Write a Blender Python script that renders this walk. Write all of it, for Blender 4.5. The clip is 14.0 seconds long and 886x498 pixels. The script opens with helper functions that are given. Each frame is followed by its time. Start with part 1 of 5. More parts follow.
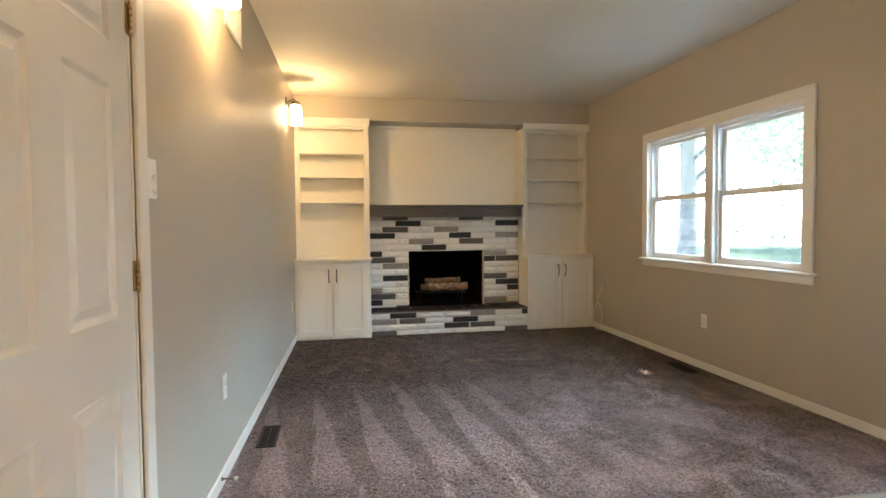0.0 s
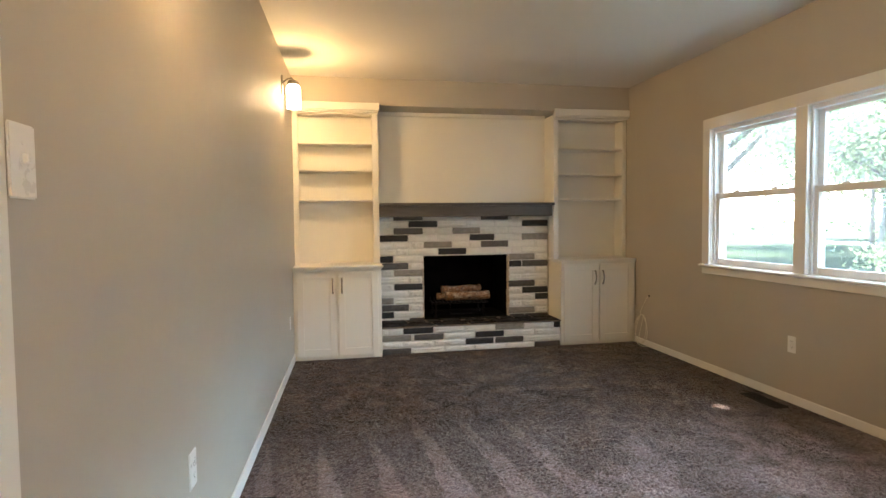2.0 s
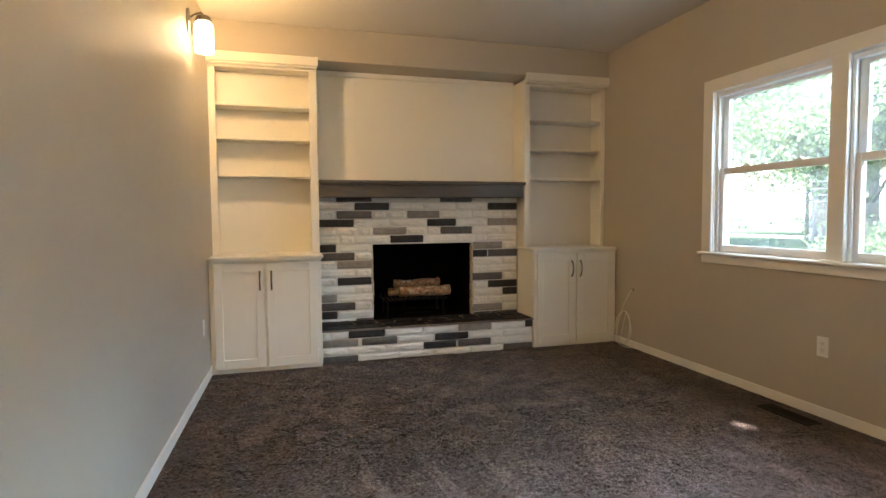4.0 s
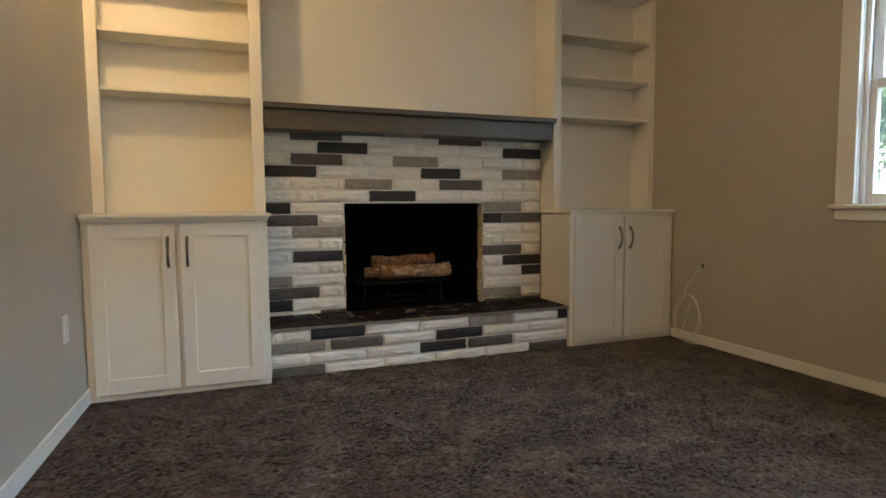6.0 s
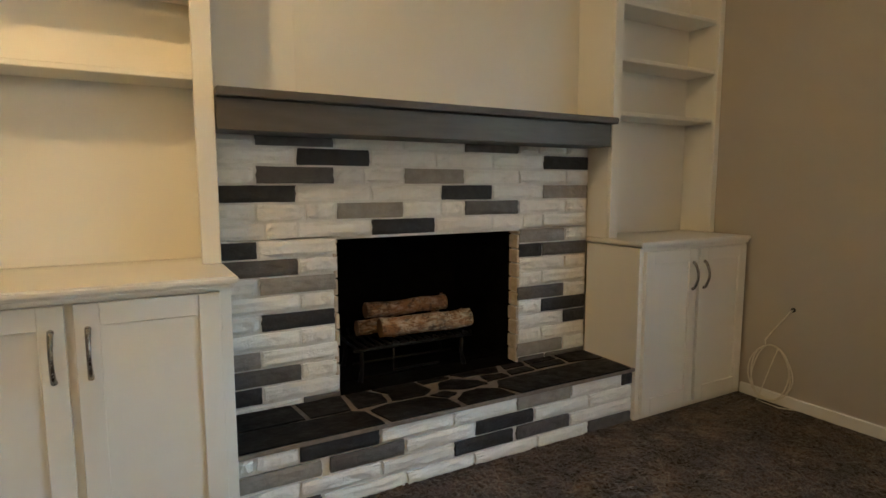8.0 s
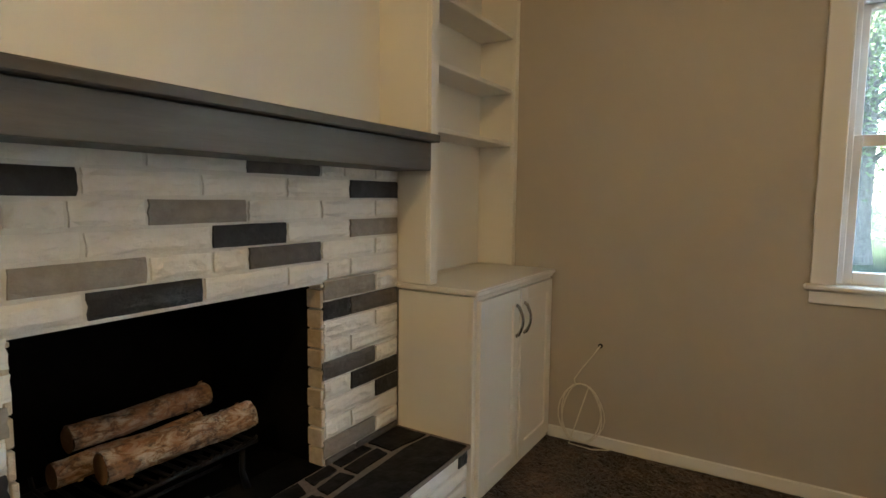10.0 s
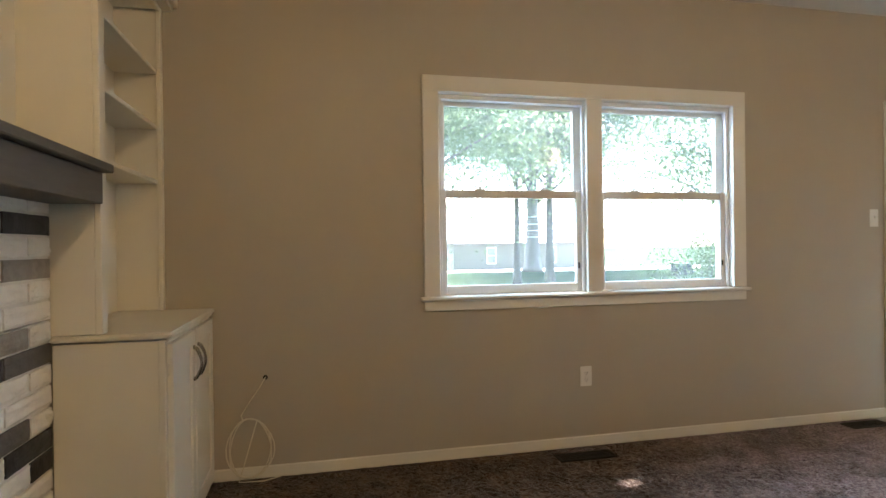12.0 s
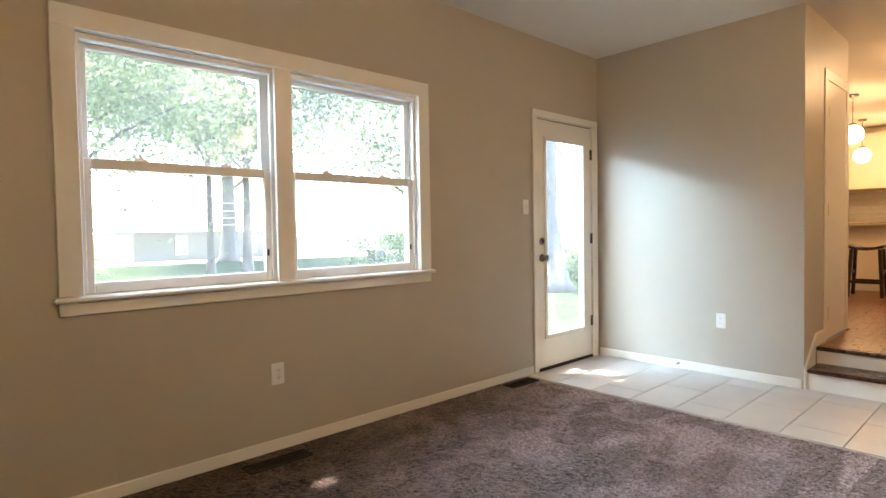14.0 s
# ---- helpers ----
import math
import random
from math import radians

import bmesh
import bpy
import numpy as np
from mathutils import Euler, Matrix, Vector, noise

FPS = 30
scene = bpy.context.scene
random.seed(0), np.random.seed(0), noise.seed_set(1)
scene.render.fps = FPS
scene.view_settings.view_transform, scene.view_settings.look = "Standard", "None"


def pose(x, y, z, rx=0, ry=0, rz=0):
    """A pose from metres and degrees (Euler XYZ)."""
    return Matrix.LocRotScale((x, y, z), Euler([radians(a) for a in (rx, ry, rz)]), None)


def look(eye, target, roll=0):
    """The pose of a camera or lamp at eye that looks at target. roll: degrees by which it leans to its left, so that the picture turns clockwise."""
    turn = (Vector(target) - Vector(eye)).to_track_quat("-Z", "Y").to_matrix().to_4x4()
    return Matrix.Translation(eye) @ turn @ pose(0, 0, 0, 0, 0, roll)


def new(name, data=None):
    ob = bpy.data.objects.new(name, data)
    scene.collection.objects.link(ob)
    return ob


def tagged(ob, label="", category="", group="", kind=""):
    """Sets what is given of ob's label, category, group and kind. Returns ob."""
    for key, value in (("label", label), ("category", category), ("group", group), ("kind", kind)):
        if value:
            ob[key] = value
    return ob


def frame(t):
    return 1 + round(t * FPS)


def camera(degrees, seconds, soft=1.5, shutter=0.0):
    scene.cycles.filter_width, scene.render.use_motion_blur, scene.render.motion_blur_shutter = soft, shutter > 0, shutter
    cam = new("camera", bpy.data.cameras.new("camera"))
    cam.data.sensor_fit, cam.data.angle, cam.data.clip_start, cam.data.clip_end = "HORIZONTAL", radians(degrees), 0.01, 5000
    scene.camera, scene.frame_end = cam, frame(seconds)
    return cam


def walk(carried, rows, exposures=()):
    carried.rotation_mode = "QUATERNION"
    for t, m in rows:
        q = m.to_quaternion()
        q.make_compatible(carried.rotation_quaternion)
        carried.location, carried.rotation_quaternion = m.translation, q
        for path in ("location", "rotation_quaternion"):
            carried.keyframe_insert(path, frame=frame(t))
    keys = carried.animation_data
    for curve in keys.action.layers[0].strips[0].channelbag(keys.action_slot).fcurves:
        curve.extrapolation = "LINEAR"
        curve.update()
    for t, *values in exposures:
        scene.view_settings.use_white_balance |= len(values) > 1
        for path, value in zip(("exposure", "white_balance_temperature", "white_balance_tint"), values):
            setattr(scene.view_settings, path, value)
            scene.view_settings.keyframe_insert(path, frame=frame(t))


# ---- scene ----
cam = camera(77.2, 14.0)
PATH = [
    (0, (0.487, 1.812, 1.226), (0.852, 3.776, 1.145), -0.5),
    (0.5, (0.433, 2.136, 1.239), (0.796, 4.101, 1.153), -0.4),
    (1, (0.441, 2.458, 1.238), (0.804, 4.423, 1.149), -0.5),
    (1.5, (0.43, 2.615, 1.221), (0.791, 4.58, 1.131), -0.6),
    (2, (0.418, 2.687, 1.276), (0.79, 4.65, 1.182), -0.6),
    (2.5, (0.457, 2.809, 1.271), (0.859, 4.767, 1.182), -0.6),
    (3, (0.531, 2.975, 1.252), (0.949, 4.94, 1.142), -0.45),
    (3.5, (0.523, 3.238, 1.219), (1.007, 5.175, 1.107), -0.39),
    (6, (0.65, 5.025, 0.896), (1.359, 6.889, 0.751), -0.38),
    (6.5, (0.612, 5.344, 0.864), (1.345, 7.198, 0.701), -0.13),
    (7, (0.57, 5.647, 0.953), (1.344, 7.482, 0.766), -0.06),
    (9.3, (0.667, 6.769, 1.236), (2.0, 8.243, 1.015), 0.15),
    (9.5, (0.733, 6.84, 1.232), (2.137, 8.249, 1.02), 0.23),
    (10, (0.802, 7.04, 1.239), (2.5, 8.08, 1.052), 0.58),
    (10.5, (0.745, 7.15, 1.222), (2.635, 7.785, 1.088), -0.15),
    (11, (0.572, 7.264, 1.222), (2.539, 7.624, 1.173), -0.0),
    (11.5, (0.512, 7.348, 1.193), (2.512, 7.389, 1.177), -0.03),
    (12, (0.503, 7.496, 1.176), (2.455, 7.059, 1.169), -0.71),
    (12.5, (0.54, 7.563, 1.183), (2.371, 6.76, 1.162), -0.85),
    (13, (0.591, 7.535, 1.184), (2.304, 6.504, 1.153), -0.88),
    (13.5, (0.629, 7.43, 1.161), (2.236, 6.241, 1.106), -0.78),
    (14, (0.726, 7.316, 1.155), (2.195, 5.961, 1.091), -0.94),
]
EXPOSURE = [(0, 4.62, 6450, 14), (3.5, 4.5, 6700, 17), (6, 4.2, 6450, 14), (9.5, 4.3, 6250, 10), (11, 4.38, 6350, 14), (12.5, 4.44, 6400, 15), (14, 4.57, 6950, 20)]
walk(cam, [(t, look(eye, target, roll)) for t, eye, target, roll in PATH], EXPOSURE)

# ---- world, sun ----
SUN_ELEV, SUN_AZ = 64.0, 84.0
world = bpy.data.worlds.new("sky")
scene.world = world
world.use_nodes = True
wn = world.node_tree.nodes
sky = wn.new("ShaderNodeTexSky")
sky.sky_type, sky.sun_disc = "NISHITA", False
sky.sun_elevation, sky.sun_rotation = radians(SUN_ELEV), radians(SUN_AZ)
world.node_tree.links.new(sky.outputs[0], wn["Background"].inputs[0])
wn["Background"].inputs[1].default_value = 0.15
sun = new("sun", bpy.data.lights.new("sun", "SUN"))
sun.data.energy, sun.data.angle, sun.data.color = 2.9, radians(0.5), (1.0, 0.95, 0.86)
SUN_DIR = Vector((math.sin(radians(SUN_AZ)) * math.cos(radians(SUN_ELEV)), math.cos(radians(SUN_AZ)) * math.cos(radians(SUN_ELEV)), math.sin(radians(SUN_ELEV))))
sun.matrix_world = look(SUN_DIR * 60, (0, 0, 0))


def point_lamp(name, at, watts, color, radius):
    ob = new(name, bpy.data.lights.new(name, "POINT"))
    ob.location, ob.data.energy, ob.data.color, ob.data.shadow_soft_size = at, watts, color, radius
    return ob


WARM = (1.0, 0.62, 0.24)
SCONCES = [(7.48, -0.0134), (4.50, -0.090)]
for sy, sx in SCONCES:
    point_lamp("sconce_bulb", (sx + 0.098, sy, 2.345), 1.05, WARM, 0.02)
PENDANTS = [(2.28, -0.75, 2.22), (2.55, -2.75, 2.16)]
for p in PENDANTS:
    point_lamp("pendant_bulb", p, 0.95, (1.0, 0.60, 0.27), 0.05)
# added bulb, placed out of view to brighten the passage wall
point_lamp("passage_fill_bulb", (1.15, 0.9, 2.50), 1.0, (1.0, 0.60, 0.27), 0.08)



def sky_fill(name, at, to, sx, sy, watts, color=(0.66, 0.85, 1.0)):
    """An added area lamp, kept out of view, standing in for sky light."""
    ob = new(name, bpy.data.lights.new(name, "AREA"))
    ob.data.shape, ob.data.size, ob.data.size_y = "RECTANGLE", sx, sy
    ob.data.energy, ob.data.color = watts, color
    ob.matrix_world = look(at, to)


# added lamps outdoors: extra daylight for carpet, long wall, fireplace and short wall
sky_fill("window_sky_fill", (4.25, 5.9, 2.52), (1.2, 4.9, 0.4), 1.9, 0.5, 3.0)
sky_fill("tall_sky_fill", (5.7, 8.2, 3.25), (1.6, 4.8, 0.2), 1.8, 0.4, 6.0)
sky_fill("far_sky_fill", (12.0, 10.6, 5.5), (0.0, 4.0, 0.6), 5.0, 1.2, 170.0, (0.50, 0.79, 1.0))
sky_fill("south_sky_fill", (12.0, 1.5, 5.5), (1.7, 8.2, 0.8), 3.0, 1.2, 12.0)
sky_fill("door_sky_fill", (6.5, 5.2, 3.30), (2.5, 2.9, 0.9), 2.4, 0.8, 11.0, (0.38, 0.68, 1.0))


# ---- materials ----
def socket(nt, value, to):
    if isinstance(value, bpy.types.NodeSocket):
        nt.links.new(value, to)
    else:
        to.default_value = value


class Mat:
    """A small node builder round one Principled shader, in world coordinates."""

    def __init__(self, name, rough=0.5, metal=0.0):
        self.m = bpy.data.materials.new(name)
        self.m.use_nodes = True
        self.nt = self.m.node_tree
        self.b = self.nt.nodes["Principled BSDF"]
        self.b.inputs["Roughness"].default_value = rough
        self.b.inputs["Metallic"].default_value = metal
        self.pos = self.nt.nodes.new("ShaderNodeNewGeometry").outputs["Position"]

    def put(self, name, value):
        socket(self.nt, value, self.b.inputs[name])
        return self

    def scaled(self, s=(1, 1, 1), rz=0.0, source=None):
        n = self.nt.nodes.new("ShaderNodeMapping")
        n.inputs["Scale"].default_value = s
        n.inputs["Rotation"].default_value = (0, 0, rz)
        self.nt.links.new(source or self.pos, n.inputs["Vector"])
        return n.outputs[0]

    def noise(self, scale, detail=3.0, vec=None, rough=0.55, warp=0.0):
        n = self.nt.nodes.new("ShaderNodeTexNoise")
        n.inputs["Scale"].default_value, n.inputs["Detail"].default_value = scale, detail
        n.inputs["Roughness"].default_value, n.inputs["Distortion"].default_value = rough, warp
        self.nt.links.new(vec or self.pos, n.inputs["Vector"])
        return n.outputs["Fac"]

    def cells(self, scale, vec=None, feature="F1", out="Distance"):
        n = self.nt.nodes.new("ShaderNodeTexVoronoi")
        n.feature = feature
        n.inputs["Scale"].default_value = scale
        self.nt.links.new(vec or self.pos, n.inputs["Vector"])
        return n.outputs[out]

    def wave(self, scale, vec=None, warp=2.0, detail=2.0):
        n = self.nt.nodes.new("ShaderNodeTexWave")
        n.inputs["Scale"].default_value, n.inputs["Distortion"].default_value, n.inputs["Detail"].default_value = scale, warp, detail
        self.nt.links.new(vec or self.pos, n.inputs["Vector"])
        return n.outputs["Fac"]

    def ramp(self, fac, stops):
        n = self.nt.nodes.new("ShaderNodeValToRGB")
        e = n.color_ramp.elements
        while len(e) < len(stops):
            e.new(0.5)
        for k, (p, c) in zip(e, stops):
            k.position, k.color = p, (*c, 1) if len(c) == 3 else c
        socket(self.nt, fac, n.inputs[0])
        return n.outputs[0]

    def span(self, fac, a, b, lo=0.0, hi=1.0):
        n = self.nt.nodes.new("ShaderNodeMapRange")
        for k, v in zip((1, 2, 3, 4), (a, b, lo, hi)):
            n.inputs[k].default_value = v
        socket(self.nt, fac, n.inputs[0])
        return n.outputs[0]

    def mix(self, fac, a, b, mode="MIX"):
        n = self.nt.nodes.new("ShaderNodeMix")
        n.data_type, n.blend_type = "RGBA", mode
        for k, v in zip((0, 6, 7), (fac, a, b)):
            if isinstance(v, tuple) and len(v) == 3:
                v = (*v, 1)
            socket(self.nt, v, n.inputs[k])
        return n.outputs[2]

    def math(self, op, a, b=0.0):
        n = self.nt.nodes.new("ShaderNodeMath")
        n.operation = op
        socket(self.nt, a, n.inputs[0])
        socket(self.nt, b, n.inputs[1])
        return n.outputs[0]

    def bump(self, height, strength=0.2, distance=0.01):
        n = self.nt.nodes.new("ShaderNodeBump")
        n.inputs["Strength"].default_value, n.inputs["Distance"].default_value = strength, distance
        self.nt.links.new(height, n.inputs["Height"])
        if self.b.inputs["Normal"].is_linked:
            self.nt.links.new(self.b.inputs["Normal"].links[0].from_socket, n.inputs["Normal"])
        self.nt.links.new(n.outputs[0], self.b.inputs["Normal"])
        return self

    def rand(self):
        return self.nt.nodes.new("ShaderNodeObjectInfo").outputs["Random"]


def shade(c, k):
    return tuple(min(1, v * k) for v in c)


def paint(name, color, rough=0.5, vary=0.04, grain=260.0, relief=0.12, dirt=None):
    m = Mat(name)
    big = m.noise(1.3, 4)
    col = m.ramp(big, [(0.3, shade(color, 1 - vary)), (0.7, shade(color, 1 + vary))])
    if dirt:
        col = m.mix(m.span(m.noise(9, 6, rough=0.7), 0.55, 0.8, 0, 0.5), col, dirt)
    m.put("Base Color", col)
    m.put("Roughness", m.span(m.noise(14, 4), 0.3, 0.7, rough - 0.015, rough + 0.02))
    m.bump(m.noise(grain, 2), relief, 0.002)
    return m.m


def plain(name, color, rough=0.5, metal=0.0, vary=0.15, scale=30.0, relief=0.1):
    m = Mat(name, rough, metal)
    n = m.noise(scale, 4)
    m.put("Base Color", m.ramp(n, [(0.3, shade(color, 1 - vary)), (0.7, shade(color, 1 + vary))]))
    m.put("Roughness", m.span(m.noise(scale * 2.3, 3), 0.3, 0.7, max(0.03, rough - 0.08), min(1, rough + 0.08)))
    if relief:
        m.bump(n, relief, 0.003)
    return m.m


M_WALL = paint("greige_wall_paint", (0.475, 0.428, 0.352), 0.45, 0.025, 170.0, 0.22)
M_CEIL = paint("ceiling_paint", (0.72, 0.68, 0.61), 0.75, 0.02, 120.0, 0.3)
M_TRIM = paint("white_trim_paint", (0.80, 0.78, 0.72), 0.32, 0.02, 60.0, 0.05)
M_CAB = paint("cream_cabinet_paint", (0.79, 0.765, 0.68), 0.36, 0.025, 70.0, 0.08)
M_VINYL = paint("white_vinyl", (0.82, 0.81, 0.79), 0.3, 0.01, 60.0, 0.02)
M_DOOR = paint("white_door_paint", (0.78, 0.76, 0.70), 0.3, 0.02, 90.0, 0.06)


def carpet():
    m = Mat("taupe_carpet", 0.95)
    tuft = m.noise(120, 3, rough=0.8)
    grit = m.noise(62, 2, rough=0.6)
    mid = m.noise(22, 4, rough=0.7)
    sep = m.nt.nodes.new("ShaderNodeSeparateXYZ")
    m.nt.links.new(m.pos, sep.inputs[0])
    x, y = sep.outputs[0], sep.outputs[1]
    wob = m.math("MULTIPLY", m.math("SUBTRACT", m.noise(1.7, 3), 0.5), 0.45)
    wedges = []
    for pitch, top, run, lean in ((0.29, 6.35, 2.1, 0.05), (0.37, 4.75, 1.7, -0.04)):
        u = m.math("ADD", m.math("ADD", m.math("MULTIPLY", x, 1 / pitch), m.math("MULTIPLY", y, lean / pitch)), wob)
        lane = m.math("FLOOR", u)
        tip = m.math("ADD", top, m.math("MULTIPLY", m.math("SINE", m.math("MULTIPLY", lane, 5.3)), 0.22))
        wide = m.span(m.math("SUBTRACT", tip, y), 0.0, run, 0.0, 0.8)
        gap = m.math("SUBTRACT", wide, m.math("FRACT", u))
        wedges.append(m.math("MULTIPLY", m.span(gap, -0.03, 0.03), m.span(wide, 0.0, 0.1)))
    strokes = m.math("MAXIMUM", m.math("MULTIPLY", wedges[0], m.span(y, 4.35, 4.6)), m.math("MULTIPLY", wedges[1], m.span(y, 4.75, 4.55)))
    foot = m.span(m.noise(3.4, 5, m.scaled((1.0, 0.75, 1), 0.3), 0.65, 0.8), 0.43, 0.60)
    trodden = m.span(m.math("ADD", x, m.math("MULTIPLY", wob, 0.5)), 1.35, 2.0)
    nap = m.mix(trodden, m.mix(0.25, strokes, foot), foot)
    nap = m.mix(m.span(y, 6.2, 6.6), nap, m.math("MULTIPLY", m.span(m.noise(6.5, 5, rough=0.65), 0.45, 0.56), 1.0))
    dark, pale = (0.062, 0.051, 0.047), (0.42, 0.362, 0.348)
    fine = m.mix(0.5, m.ramp(tuft, [(0.38, dark), (0.62, pale)]), m.ramp(grit, [(0.38, dark), (0.62, pale)]))
    fine = m.mix(m.span(mid, 0.35, 0.65, 0.0, 0.4), fine, (0.115, 0.090, 0.082))
    # mottled dim brown for the far end: missing daylight put into the colour
    dim_mottle = m.mix(m.span(m.noise(5.0, 4, rough=0.6), 0.44, 0.58), (0.19, 0.142, 0.10), (0.40, 0.315, 0.215))
    # brushed paints daylight into the colour: pale bluish near, dim towards the fireplace
    brushed = m.mix(m.span(y, 4.3, 6.3), (1.38, 1.36, 1.44), dim_mottle)
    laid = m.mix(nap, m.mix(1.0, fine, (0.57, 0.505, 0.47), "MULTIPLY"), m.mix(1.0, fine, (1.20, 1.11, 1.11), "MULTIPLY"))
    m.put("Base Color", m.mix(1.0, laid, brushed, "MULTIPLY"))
    m.b.inputs["Sheen Weight"].default_value = 0.3
    m.b.inputs["Sheen Roughness"].default_value = 0.35
    m.b.inputs["Specular IOR Level"].default_value = 0.1
    m.bump(mid, 0.5, 0.015)
    m.bump(tuft, 1.0, 0.01)
    return m.m


def brick_paint(name, dark, light, rough, wash=0.0):
    m = Mat(name, rough)
    r = m.rand()
    n = m.noise(26, 6, rough=0.65)
    c = m.ramp(n, [(0.3, dark), (0.7, light)])
    c = m.mix(m.span(r, 0, 1, 0, 0.12), c, shade(dark, 0.8))
    if wash:
        c = m.mix(m.span(m.noise(48, 5, rough=0.8), 0.60, 0.78, 0, wash), c, (0.50, 0.42, 0.32))
    m.put("Base Color", c)
    m.bump(m.noise(30, 6, m.scaled((1, 1, 1.6)), 0.7), 0.55, 0.016)
    m.bump(m.noise(160, 3), 0.25, 0.003)
    return m.m


M_BRICK_W = brick_paint("white_painted_stone", (0.81, 0.785, 0.72), (0.88, 0.86, 0.80), 0.55, 0.0)
M_BRICK_L = brick_paint("light_grey_stone", (0.25, 0.225, 0.19), (0.36, 0.33, 0.285), 0.6)
M_BRICK_M = brick_paint("mid_grey_stone", (0.085, 0.077, 0.070), (0.13, 0.118, 0.106), 0.55)
M_BRICK_D = brick_paint("charcoal_stone", (0.018, 0.018, 0.019), (0.034, 0.034, 0.035), 0.6)
M_MORTAR = brick_paint("white_mortar", (0.74, 0.72, 0.66), (0.82, 0.80, 0.74), 0.8)
M_BRICK_T = brick_paint("bare_tan_brick", (0.50, 0.40, 0.28), (0.70, 0.60, 0.46), 0.8)
M_GROUT = plain("hearth_grout", (0.20, 0.165, 0.135), 0.85, 0, 0.2, 60, 0.5)
M_SLATE = Mat("black_slate", 0.28)
M_SLATE.put("Base Color", M_SLATE.ramp(M_SLATE.noise(7, 6, rough=0.7), [(0.3, (0.006, 0.0055, 0.0055)), (0.62, (0.016, 0.014, 0.0135)), (0.8, (0.04, 0.027, 0.021))]))
M_SLATE.b.inputs["Specular IOR Level"].default_value = 0.08
M_SLATE.put("Roughness", M_SLATE.span(M_SLATE.noise(20, 4), 0.3, 0.7, 0.35, 0.6)).bump(M_SLATE.noise(16, 6), 0.5, 0.01)
M_SLATE = M_SLATE.m
M_SOOT = plain("sooty_firebox", (0.0028, 0.0026, 0.0024), 0.98, 0, 0.4, 12, 0.5)
M_SOOT.node_tree.nodes["Principled BSDF"].inputs["Specular IOR Level"].default_value = 0.08
M_IRON = plain("black_iron", (0.012, 0.011, 0.010), 0.55, 0.6, 0.3, 60, 0.3)
M_MANTEL = Mat("grey_brown_mantel_paint", 0.42)
M_MANTEL.put("Base Color", M_MANTEL.ramp(M_MANTEL.noise(5, 5, M_MANTEL.scaled((1, 8, 8))), [(0.3, (0.070, 0.063, 0.056)), (0.7, (0.098, 0.089, 0.080))]))
M_MANTEL.bump(M_MANTEL.noise(20, 5, M_MANTEL.scaled((0.6, 6, 6))), 0.25, 0.004)
M_MANTEL = M_MANTEL.m


def tile_mat(name, a, b, c):
    m = Mat(name, 0.32)
    v = m.nt.nodes.new("ShaderNodeVectorMath")
    v.operation = "ADD"
    m.nt.links.new(m.pos, v.inputs[0])
    m.nt.links.new(m.math("MULTIPLY", m.rand(), 17.0), v.inputs[1])
    cloud = m.noise(3.2, 6, v.outputs[0], 0.6, 0.0)
    col = m.ramp(cloud, [(0.28, a), (0.5, b), (0.72, c)])
    m.put("Base Color", col)
    m.put("Roughness", m.span(cloud, 0.3, 0.7, 0.38, 0.48))
    m.bump(m.noise(40, 4), 0.06, 0.003)
    return m.m


M_TILE = tile_mat("cream_stone_tile", (0.46, 0.44, 0.405), (0.51, 0.49, 0.45), (0.56, 0.54, 0.50))
M_TGROUT = plain("tile_grout", (0.42, 0.40, 0.36), 0.9, 0, 0.15, 80, 0.3)


def wood(name, dark, light, rough, grain=(1, 14, 14), vary=0.2, scale=3.0):
    m = Mat(name, rough)
    n = m.noise(scale, 6, m.scaled(grain), 0.65, 0.6)
    c = m.ramp(n, [(0.3, dark), (0.7, light)])
    c = m.mix(m.span(m.rand(), 0, 1, 0, vary * 2), c, shade(dark, 0.75))
    m.put("Base Color", c)
    m.put("Roughness", m.span(m.noise(22, 3), 0.3, 0.7, rough - 0.06, rough + 0.1))
    m.bump(n, 0.12, 0.003)
    return m.m


M_OAK = wood("red_oak_floor", (0.15, 0.045, 0.014), (0.215, 0.072, 0.023), 0.30, (22, 1, 22), 0.05)
M_TREAD = wood("dark_stained_tread", (0.035, 0.012, 0.007), (0.07, 0.026, 0.014), 0.25)
M_STOOL = wood("espresso_wood", (0.014, 0.007, 0.005), (0.03, 0.015, 0.01), 0.3)
M_NICKEL = plain("brushed_nickel", (0.30, 0.28, 0.25), 0.24, 1.0, 0.08, 90, 0.05)
M_BRASS = plain("antique_brass", (0.45, 0.33, 0.16), 0.35, 1.0, 0.15, 60, 0.1)
M_PLATE = paint("white_plastic_plate", (0.84, 0.83, 0.80), 0.28, 0.01, 60, 0.02)
M_SLOT = plain("dark_slot", (0.02, 0.018, 0.016), 0.7)
M_VENT = plain("brown_register_metal", (0.012, 0.009, 0.007), 0.75, 0.0, 0.25, 50, 0.1)
M_CABLE = plain("ivory_cable", (0.72, 0.68, 0.58), 0.45, 0, 0.06, 40, 0.05)
M_RUBBER = plain("white_rubber", (0.7, 0.68, 0.64), 0.6)
M_COUNTER = paint("cream_kitchen_counter", (0.42, 0.33, 0.22), 0.3, 0.12, 60, 0.05)
M_KCAB = paint("cream_kitchen_paint", (0.74, 0.66, 0.50), 0.4, 0.03, 60, 0.05)
M_SPLASH = paint("glazed_subway_tile", (0.45, 0.43, 0.38), 0.15, 0.1, 30, 0.05)
M_SIDING = paint("beige_siding", (0.17, 0.155, 0.125), 0.7, 0.06, 60, 0.1)
